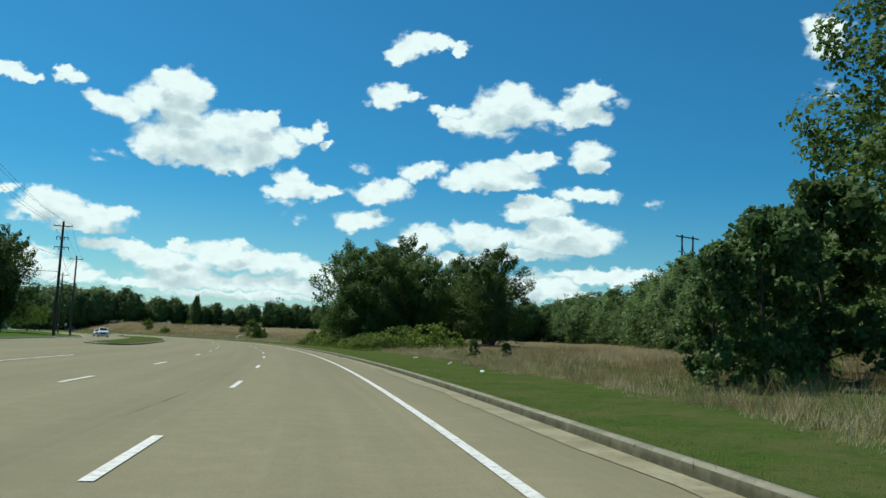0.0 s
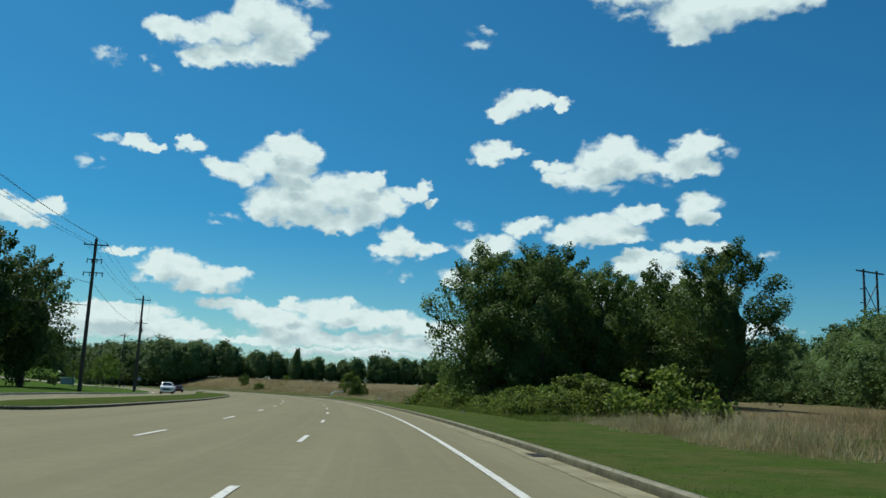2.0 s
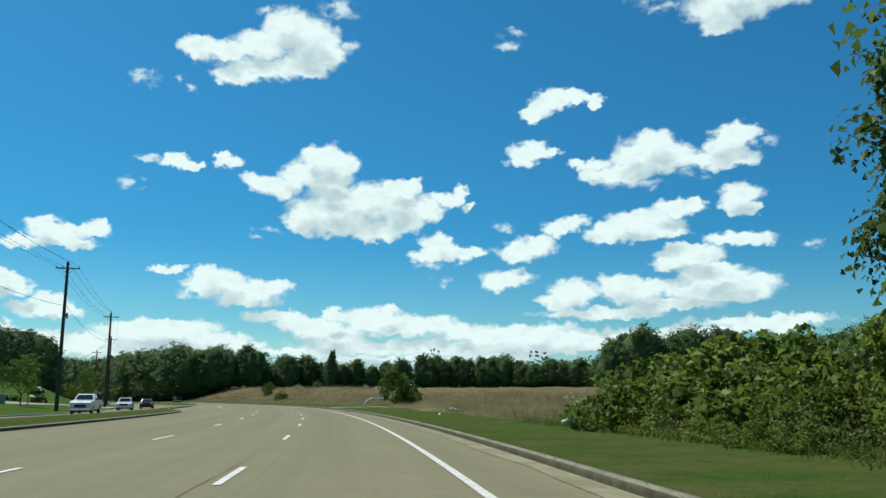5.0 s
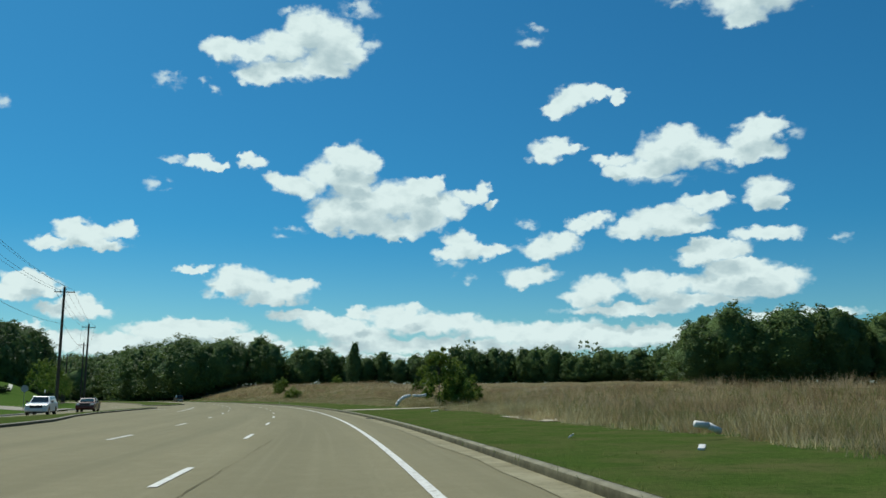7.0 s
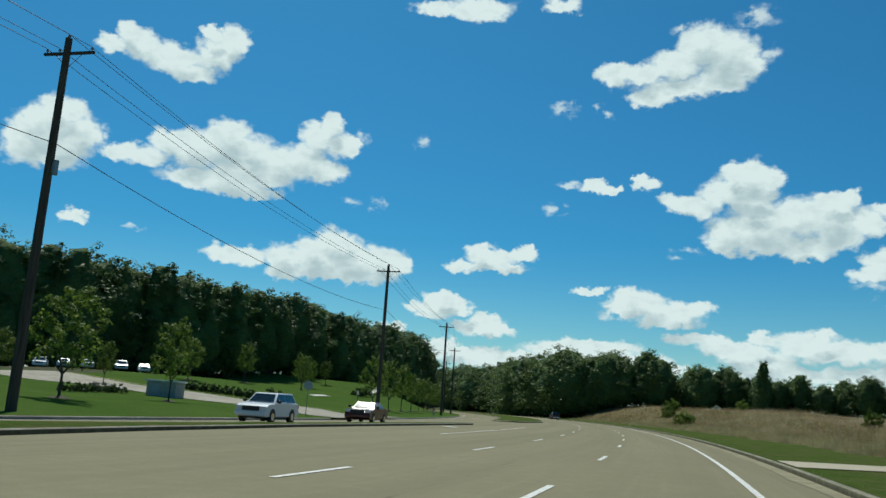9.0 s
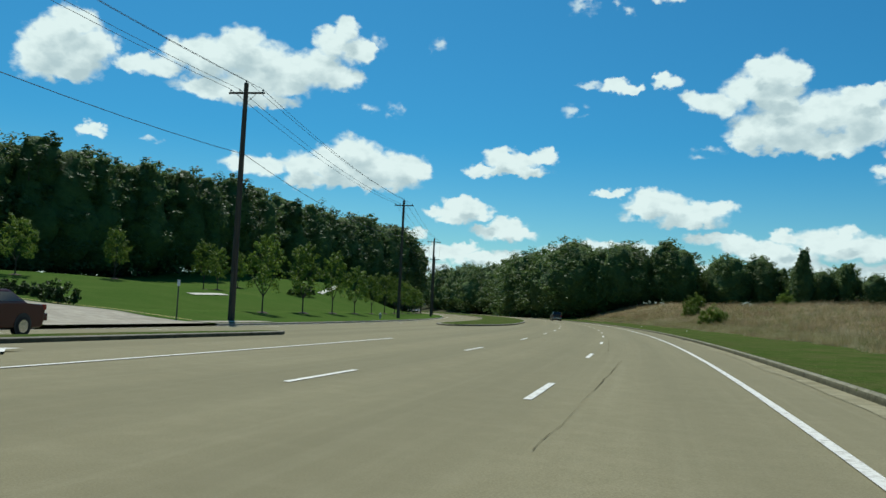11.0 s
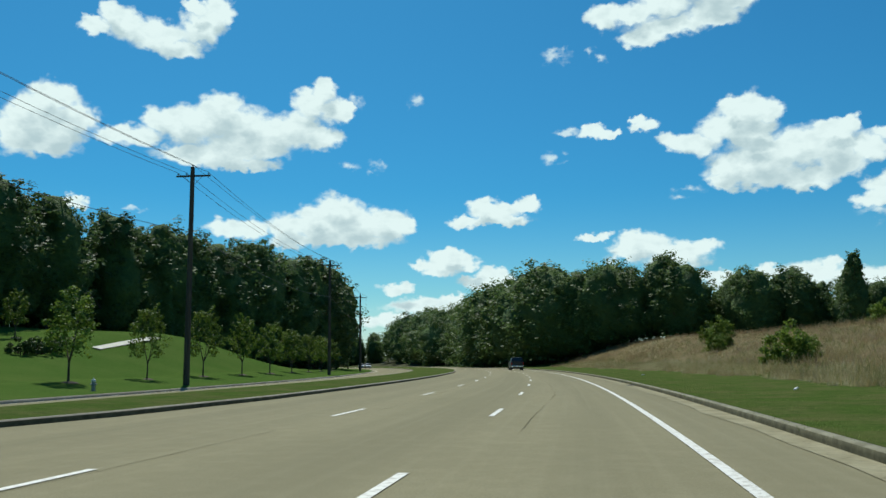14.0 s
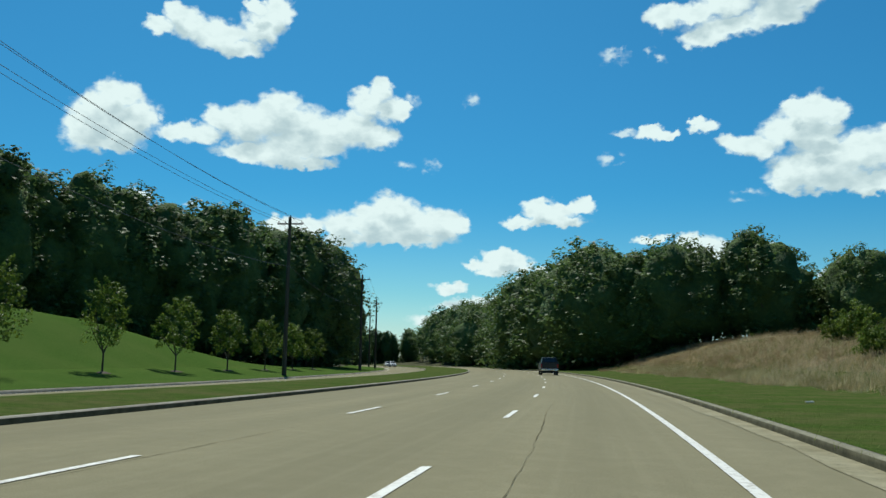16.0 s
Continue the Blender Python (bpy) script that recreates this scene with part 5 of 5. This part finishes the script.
# ---------------------------------------------------------------- vehicles
def prism(bm, profile, half_low, half_top=None, z_low=None, z_top=None, bevel=0.05):
    """A side profile of y, z points, closed across x; it narrows towards its top."""
    z_low = min(p[1] for p in profile) if z_low is None else z_low
    z_top = max(p[1] for p in profile) if z_top is None else z_top
    half_top = half_low if half_top is None else half_top
    sides = []
    for sign in (-1, 1):
        ring = []
        for y, z in profile:
            u = (z - z_low) / max(1e-6, z_top - z_low)
            ring.append(bm.verts.new((sign * (half_low + (half_top - half_low) * u), y, z)))
        sides.append(ring)
    n = len(profile)
    bm.faces.new(sides[0])
    bm.faces.new(sides[1][::-1])
    for i in range(n):
        bm.faces.new((sides[0][i], sides[1][i], sides[1][(i + 1) % n], sides[0][(i + 1) % n]))
    if bevel:
        bmesh.ops.bevel(bm, geom=bm.edges[:], offset=bevel, segments=2, affect="EDGES", profile=0.6, clamp_overlap=True)


def pane(bm, pts, lift):
    vs = [bm.verts.new(p) for p in pts]
    f = bm.faces.new(vs)
    r = bmesh.ops.extrude_face_region(bm, geom=[f])
    bmesh.ops.translate(bm, vec=lift, verts=[v for v in r["geom"] if isinstance(v, bmesh.types.BMVert)])


SHAPES = {
    "pickup": dict(half=0.98, body=[(-2.88, 0.62), (-2.92, 0.9), (-2.88, 1.36), (-0.95, 1.38), (1.05, 1.34), (2.45, 1.24), (2.78, 1.1), (2.86, 0.75), (2.78, 0.5), (2.2, 0.42), (-2.3, 0.45)],
                   cab=[(-1.0, 1.34), (1.2, 1.31), (0.45, 1.90), (-0.78, 1.93)], wheels=(-1.85, 1.85), r=0.40),
    "suv": dict(half=0.93, body=[(-2.28, 0.5), (-2.33, 0.95), (-2.2, 1.12), (0.9, 1.10), (2.0, 1.0), (2.28, 0.85), (2.33, 0.55), (2.2, 0.32), (-2.2, 0.34)],
                cab=[(-2.22, 1.08), (1.1, 1.07), (0.35, 1.66), (-1.75, 1.68)], wheels=(-1.38, 1.42), r=0.36),
    "sedan": dict(half=0.91, body=[(-2.35, 0.45), (-2.4, 0.85), (-2.25, 1.02), (-1.5, 1.04), (0.9, 0.98), (2.1, 0.86), (2.38, 0.7), (2.4, 0.45), (2.25, 0.26), (-2.25, 0.28)],
                  cab=[(-1.75, 1.0), (1.15, 0.96), (0.35, 1.44), (-1.0, 1.45)], wheels=(-1.4, 1.42), r=0.33),
}


def vehicle(name, shape, colour, label, x, y, turn, topper=False, group=""):
    k = SHAPES[shape]
    root = tagged(new(name), label, name.split("_")[0] if name == "pickup_truck" else "car", group)
    vs, vd = along(x, y)
    root.matrix_basis = Matrix.Translation((x, y, float(bank(vs, vd)[0]) + 0.01)) @ Matrix.Rotation(turn, 4, "Z")
    half = k["half"]
    bm = bmesh.new()
    prism(bm, k["body"], half, bevel=0.06)
    body = part("body", bm, M[colour], root, smooth_shade=False)
    cab = k["cab"]
    zb, zt, low, top = cab[0][1], cab[-1][1], half - 0.07, half - 0.25
    bm = bmesh.new()
    prism(bm, cab, low, top, zb, zt, 0.05)
    part("cab", bm, M[colour], root)

    def side(yv, zv, sign, out=0.012):
        u = (zv - zb) / (zt - zb)
        return (sign * (low + (top - low) * u + out), yv, zv)
    yr0, yf0, yf1, yr1 = cab[0][0], cab[1][0], cab[2][0], cab[3][0]
    zl, zh = zb + 0.09, zt - 0.08
    mid = (yr0 + yf0) / 2

    def edge(y_low, y_high, zv):
        return y_low + (y_high - y_low) * (zv - zb) / (zt - zb)
    for sign in (-1, 1):
        for a, b in ((mid + 0.05, None), (None, mid - 0.05)):
            f0, f1 = (edge(yf0, yf1, zl) - 0.12, edge(yf0, yf1, zh) - 0.12) if b is None else (b, b)
            r0, r1 = (edge(yr0, yr1, zl) + 0.12, edge(yr0, yr1, zh) + 0.12) if a is None else (a, a)
            bm = bmesh.new()
            pane(bm, [side(r0, zl, sign), side(f0, zl, sign), side(f1, zh, sign), side(r1, zh, sign)], (sign * 0.006, 0, 0))
            part("side_window", bm, M["glass"], root)
        bm = bmesh.new()
        box(bm, sign * (half + 0.02), sign * (half + 0.22), yf0 - 0.25, yf0 - 0.12, zb + 0.02, zb + 0.2, 0.03)
        part("mirror", bm, M["plastic"], root)
    for nm, y0, y1, dy in (("windscreen", yf0, yf1, 0.02), ("rear_window", yr0, yr1, -0.02)):
        bm = bmesh.new()
        w0, w1 = low - 0.12, top - 0.08
        pts = [(-w0, edge(y0, y1, zl) + dy, zl), (w0, edge(y0, y1, zl) + dy, zl), (w1, edge(y0, y1, zh) + dy, zh), (-w1, edge(y0, y1, zh) + dy, zh)]
        pane(bm, pts, (0, dy * 0.5, 0))
        part(nm, bm, M["glass"], root)
    yb, yf = min(p[0] for p in k["body"]), max(p[0] for p in k["body"])
    bm = bmesh.new()
    box(bm, -half + 0.02, half - 0.02, yb - 0.14, yb + 0.1, 0.5, 0.74, 0.04)
    part("rear_bumper", bm, M["chrome"] if shape == "pickup" else M[colour], root)
    bm = bmesh.new()
    box(bm, -half + 0.02, half - 0.02, yf - 0.12, yf + 0.08, 0.36, 0.6, 0.05)
    part("front_bumper", bm, M["chrome"] if shape == "pickup" else M[colour], root)
    bm = bmesh.new()
    box(bm, -half * 0.55, half * 0.55, yf - 0.1, yf + 0.03, 0.64, 0.9, 0.03)
    part("grille", bm, M["plastic"], root)
    for sign in (-1, 1):
        bm = bmesh.new()
        box(bm, *sorted((sign * half * 0.58, sign * (half - 0.05))), yf - 0.2, yf + 0.01, 0.72, 0.9, 0.03)
        part("headlight", bm, M["clear_lamp"], root)
        bm = bmesh.new()
        box(bm, *sorted((sign * (half - 0.16), sign * (half + 0.005))), yb - 0.03, yb + 0.12, 0.85, 1.25 if shape == "pickup" else 1.02, 0.02)
        part("tail_light", bm, M["red_lamp"], root)
        for wy in k["wheels"]:
            bm = bmesh.new()
            r = k["r"]
            # Black disc on the body side stands in for the shaded wheel opening.
            bmesh.ops.create_cone(bm, cap_ends=True, segments=20, radius1=r + 0.05, radius2=r + 0.05, depth=0.03,
                                  matrix=Matrix.Translation((sign * (half - 0.005), wy, r + 0.03)) @ Matrix.Rotation(math.pi / 2, 4, "Y"))
            part("wheel_arch", bm, M["plastic"], root)
            hub = tagged(new("wheel"))
            hub.parent = root
            hub.matrix_basis = Matrix.Translation((sign * (half - 0.1), wy, r)) @ Matrix.Rotation(math.pi / 2, 4, "Y")
            bm = bmesh.new()
            bmesh.ops.create_cone(bm, cap_ends=True, segments=22, radius1=r, radius2=r, depth=0.25)
            bmesh.ops.bevel(bm, geom=[e for e in bm.edges if len(e.link_faces) == 2 and any(len(f.verts) > 4 for f in e.link_faces)], offset=0.04, segments=2, affect="EDGES")
            part("tyre", bm, M["tyre"], hub)
            bm = bmesh.new()
            bmesh.ops.create_cone(bm, cap_ends=True, segments=18, radius1=r * 0.62, radius2=r * 0.55, depth=0.27)
            part("rim", bm, M["chrome"], hub)
    bm = bmesh.new()
    box(bm, -0.16, 0.16, yb - 0.16, yb - 0.135, 0.58, 0.72)
    part("number_plate", bm, M["plate"], root)
    bm = bmesh.new()
    box(bm, -half + 0.15, half - 0.15, yb + 0.3, yf - 0.3, 0.22, 0.5)
    part("underbody", bm, M["plastic"], root)
    if shape == "pickup":
        bm = bmesh.new()
        box(bm, -half + 0.2, half - 0.2, yb - 0.02, yb + 0.02, 0.85, 1.32, 0.01)
        part("tailgate", bm, M[colour], root)
    if topper:
        bm = bmesh.new()
        prism(bm, [(-2.86, 1.36), (-0.95, 1.36), (-0.95, 1.98), (-2.7, 1.98)], half - 0.04, half - 0.2, 1.36, 1.98, 0.07)
        part("bed_cover", bm, M[colour], root, "dark camper shell over the bed")
        bm = bmesh.new()
        pane(bm, [(-0.6, -2.87, 1.46), (0.6, -2.87, 1.46), (0.55, -2.77, 1.86), (-0.55, -2.77, 1.86)], (0, -0.015, 0))
        part("cover_window", bm, M["glass"], root)
    return root


def on_road(s, d):
    return tuple(float(v) for v in at(s, d))


vehicle("pickup_truck", "pickup", "black_paint", "black pickup truck with a camper shell and chrome rear bumper", *on_road(384, 1.9), heading(384), True)
sx, sd_ = along(-43.8, 100.5)
vehicle("pickup_truck", "pickup", "white_paint", "white pickup truck on the far carriageway", *on_road(float(sx[0]) + 2, 23.4), heading(162) + math.pi)
sx, sd_ = along(-53, 123)
vehicle("car", "suv", "white_paint", "white family SUV on the far carriageway", *on_road(float(sx[0]) + 10, 23.4), heading(float(sx[0]) + 10) + math.pi)
sx, sd_ = along(-54.5, 135.5)
vehicle("car", "sedan", "maroon", "dark red sedan on the far carriageway", *on_road(float(sx[0]) + 11, 21.4), heading(float(sx[0]) + 11) + math.pi)
for i, (x, y, shape, colour, label) in enumerate(((-147, 166.5, "suv", "white_paint", "white car parked beyond the lawn"), (-145.2, 169.2, "sedan", "silver", "silver car parked beyond the lawn"),
                                                  (-143.4, 172, "sedan", "white_paint", "white car parked beyond the lawn"), (-140.6, 176, "suv", "silver", "silver car parked beyond the lawn"),
                                                  (-138.8, 178.8, "sedan", "white_paint", "white car parked beyond the lawn"))):
    v = vehicle("car", shape, colour, label, x, y, 4.1, group="parked cars")
    v.matrix_basis = Matrix.Translation((x, y, ground_at(x, y))) @ Matrix.Rotation(4.1, 4, "Z")
for s in (560, 575):
    vehicle("car", "suv", "white_paint", "white car far off on the curving road", *on_road(s, 21.2), heading(s) + math.pi)


# ---------------------------------------------------------------- tall grass, turf, litter and road wear
def blades(name, s, d, height, width, lean, per, material, label, seed, spread=0.12):
    """Tufts of upright blades, each a thin bent triangle."""
    g = np.random.default_rng(seed)
    x, y = at(s, d)
    z = terrain(s, d)
    n = len(s) * per
    bx = np.repeat(x, per) + g.normal(0, spread, n)
    by = np.repeat(y, per) + g.normal(0, spread, n)
    bz = np.repeat(z, per)
    h = np.repeat(height, per) * g.uniform(0.55, 1.15, n)
    th = g.uniform(0, 6.28, n)
    w = width * g.uniform(0.6, 1.4, n)
    bend = np.repeat(g.normal(0, lean * 0.6, (len(s), 2)), per, 0)
    tx = (g.normal(0, lean, n) + bend[:, 0]) * h
    ty = (g.normal(0, lean, n) + bend[:, 1]) * h
    ax, ay = np.cos(th) * w / 2, np.sin(th) * w / 2
    low = np.stack([bx - ax, by - ay, bz - 0.03], 1)
    low2 = np.stack([bx + ax, by + ay, bz - 0.03], 1)
    tip = np.stack([bx + tx, by + ty, bz + h], 1)
    v = np.stack([low, low2, tip], 1).reshape(-1, 3)
    tagged(new(name, mesh(name, v, np.arange(n * 3).reshape(-1, 3), material)), label, "grass", kind="stuff")


g = np.random.default_rng(5)


def scatter(n, s0, s1, d0, d1, power=1.0):
    return g.uniform(s0, s1, n), d0 + (d1 - d0) * g.uniform(0, 1, n) ** power


def clear(s, d):
    """Away from the grove, the vines and the field entrance."""
    keep = ~((s > 53) & (s < 106) & (d < -6.5)) & ~((s > 175) & (s < 182.5) & (d > -13.5))
    return s[keep], d[keep]


def wave(s):
    """Where the mown verge gives way to tall grass."""
    return np.interp(s, (-40, -10, 15, 50, 110, 140, 165, 400), (-4.5, -4.8, -6.3, -7.0, -6.4, -6.6, -7.8, -8.2)) + 0.35 * np.sin(s * 0.23) + 0.25 * np.sin(s * 0.61 + 1)


s, d = scatter(20000, -40, 400, 0, -3.6, 1.3)
patchy = 0.5 + 0.3 * np.sin(0.83 * s + 2 * np.sin(0.31 * s)) + 0.2 * np.sin(2.3 * s + d * 3)
thick = g.uniform(0, 1, len(s)) < 0.2 + 0.9 * patchy
s, d, patchy = s[thick], d[thick], patchy[thick]
tuft = (0.2 + 0.62 * patchy) * np.interp(s, (10, 60), (0.6, 1.0)) * g.uniform(0.6, 1.25, len(s)) * np.clip(0.45 - d * 0.45, 0, 1)
d = d + wave(s)
keep = ~((s > 53) & (s < 106) & (d < -6.5)) & ~((s > 175) & (s < 182.5) & (d > -13.5))
s, d, tuft = s[keep], d[keep], tuft[keep]
blades("tall_grass", s, d, tuft, 0.013, 0.42, 12, M["straw"], "pale straw-coloured tall grass along the verge", 6, 0.07)
s, d = scatter(21000, -40, 420, -0.5, -26, 1.6)
rise = np.clip(0.4 - d * np.interp(s, (10, 60), (0.06, 0.14)), 0, 1)
rise = rise * (0.75 + 0.25 * np.sin(0.37 * s + 1.5 * np.sin(0.13 * s)) * np.sin(0.9 * d + 0.2 * s))
d = d + wave(s)
keep = ~((s > 53) & (s < 106) & (d < -6.5)) & ~((s > 175) & (s < 182.5) & (d > -13.5))
s, d, rise = s[keep], d[keep], rise[keep]
tuft = 0.88 * rise * g.uniform(0.6, 1.3, len(s))
blades("tall_grass", s, d, tuft, 0.016, 0.36, 11, M["dry"], "tall reddish-brown dry grass in the field", 7, 0.13)
s, d = scatter(7000, -40, 400, -1.2, -16, 1.5)
s, d = clear(s, d + wave(s))
blades("field_weeds", s, d, 0.2 + 0.5 * g.uniform(0, 1, len(s)), 0.02, 0.4, 8, M["weed"], "dark green weeds among the dry grass", 8, 0.14)
s, d = scatter(9000, -30, 330, -1.99, -6.0, 2.6)
blades("turf", s, d, 0.035 + 0.04 * g.uniform(0, 1, len(s)), 0.014, 0.5, 5, M["blade"], "short blades of the mown verge", 9, 0.1)
s, d = scatter(3000, 50, 108, -5.6, -8.6, 0.8)
blades("vine_weeds", s, d, 0.1 + 0.24 * g.uniform(0, 1, len(s)), 0.03, 0.6, 7, M["leaf_vine"], "bright green weeds at the foot of the thicket", 10, 0.16)


def white_sock(name, s, d, pts, r, label):
    """A limp white drain sock lying over the grass."""
    x, y = (float(v) for v in at(s, d))
    bm = bmesh.new()
    for a, b in zip(pts[:-1], pts[1:]):
        tube(bm, a, b, r * (0.85 + 0.3 * ((a[0] * 7.3) % 1)), r * (0.85 + 0.3 * ((b[0] * 7.3) % 1)), 10)
    ob = new(name, from_bm(name, bm, M["white"], True))
    ob.matrix_basis = Matrix.Translation((x, y, ground_at(x, y))) @ Matrix.Rotation(heading(s), 4, "Z")
    return tagged(ob, label, "pipe")


white_sock("drain_sock", 184, -7.6, [(-0.75, 0, 0.18), (-0.62, 0, 0.42), (-0.42, 0, 0.66), (-0.15, 0, 0.85), (0.15, 0, 0.98), (0.45, 0, 1.03)], 0.13, "white fabric drain sock arching over the weeds")
white_sock("drain_sock", 184.2, -8.5, [(-0.2, 0, 1.0), (0.2, 0.05, 0.97), (0.6, 0.1, 0.99), (0.95, 0.1, 1.05)], 0.12, "white fabric drain sock draped on tall grass")
white_sock("drain_sock", 101.8, -6.1, [(-0.3, 0, 0.14), (-0.05, 0, 0.24), (0.25, 0, 0.28)], 0.08, "short white drain sock in the verge")
white_sock("drain_sock", 128.8, -6.4, [(-0.26, 0, 0.34), (0.03, 0, 0.3), (0.28, 0, 0.18)], 0.08, "short white drain sock on the pale grass")


def litter(s, d, w, l, turn):
    bm = bmesh.new()
    box(bm, -w / 2, w / 2, -l / 2, l / 2, 0.0, 0.04, 0.01)
    for v in bm.verts:
        v.co.z += 0.03 * math.sin(v.co.x * 30) + 0.02
    ob = new("litter", from_bm("litter", bm, M["white"]))
    x, y = (float(v) for v in at(s, d))
    ob.matrix_basis = Matrix.Translation((x, y, ground_at(x, y) + 0.03)) @ Matrix.Rotation(turn, 4, "Z")
    tagged(ob, "scrap of white litter on the grass", "litter", "roadside litter")


for s, d, w, l, t in ((23.9, -5.6, 0.2, 0.3, 0.4), (66, -5.0, 0.28, 0.16, 1.0), (131, -4.2, 0.12, 0.1, 0), (126, -5.0, 0.1, 0.12, 1.2), (165, -6.4, 0.5, 0.12, 0.8), (167, -7.6, 0.25, 0.14, 0.2),
                      (309.5, -4.6, 0.22, 0.16, 0.5), (12, -5.2, 0.15, 0.1, 0.3), (2, -4.4, 0.1, 0.14, 1.5), (318, -10, 0.4, 0.3, 0.2), (276, -5.5, 0.12, 0.1, 0.6)):
    litter(s, d, w, l, t)


def crack(s0, s1, d0, d1, width, seed):
    """A tarred crack wandering over the asphalt."""
    g = np.random.default_rng(seed)
    st = np.arange(s0, s1, 0.45)
    path = d0 + (d1 - d0) * (st - s0) / (s1 - s0) + np.cumsum(g.normal(0, 0.014, len(st)))
    w = width * 0.5 * g.uniform(0.15, 1.3, len(st)) * (0.6 + 0.4 * np.sin(st * 0.5 + seed))
    dd = dict(zip(st.tolist(), zip(path, w)))
    strip("road_crack", st.tolist(), lambda s: [(dd[s][0] - dd[s][1] / 2, 0.0265), (dd[s][0] + dd[s][1] / 2, 0.0265)], M["tar"], "dark tarred crack in the asphalt", "road crack")


for i, c in enumerate(((-15, 6, 4.2, 3.9, 0.03), (110, 135, 3.1, 2.6, 0.035), (150, 171, 4.6, 5.0, 0.03), (196, 214, 2.7, 2.5, 0.04), (219, 245, 2.9, 3.1, 0.06), (262, 283, 2.5, 2.2, 0.035), (284, 310, 2.2, 2.6, 0.05),
                       (60, 92, 3.8, 3.55, 0.03), (225, 262, 6.4, 6.6, 0.03), (268, 320, 6.3, 6.6, 0.03), (130, 180, 9.6, 9.9, 0.03))):
    crack(*c, 40 + i)


def drain(s):
    x, y = (float(v) for v in at(s, -1.66))
    root = tagged(new("storm_drain"), "dark cast-iron storm drain let into the gutter", "drain")
    root.matrix_basis = Matrix.Translation((x, y, 0.012)) @ Matrix.Rotation(heading(s), 4, "Z")
    # Solid black slab: the shaded hollow under the bars is put into its colour.
    bm = bmesh.new()
    box(bm, -0.16, 0.16, -0.45, 0.45, -0.03, 0.004)
    part("pit", bm, M["plastic"], root)
    for k in range(7):
        bm = bmesh.new()
        box(bm, -0.15, 0.15, -0.42 + 0.13 * k, -0.37 + 0.13 * k, 0.004, 0.012)
        part("bar", bm, M["rust"], root)


for s in (290.7, 30.5, 158, 245):
    drain(s)


def small_marker(s, d):
    x, y = (float(v) for v in at(s, d))
    root = tagged(new("survey_stake"), "short dark stake standing at the gutter", "stake", "gutter stakes")
    root.matrix_basis = Matrix.Translation((x, y, 0.14))
    bm = bmesh.new()
    tube(bm, (0, 0, -0.1), (0.01, 0, 0.13), 0.016, 0.012, 8)
    part("stake", bm, M["green_post"], root)


for s, d in ((238.5, -1.88), (240.0, -1.9)):
    small_marker(s, d)
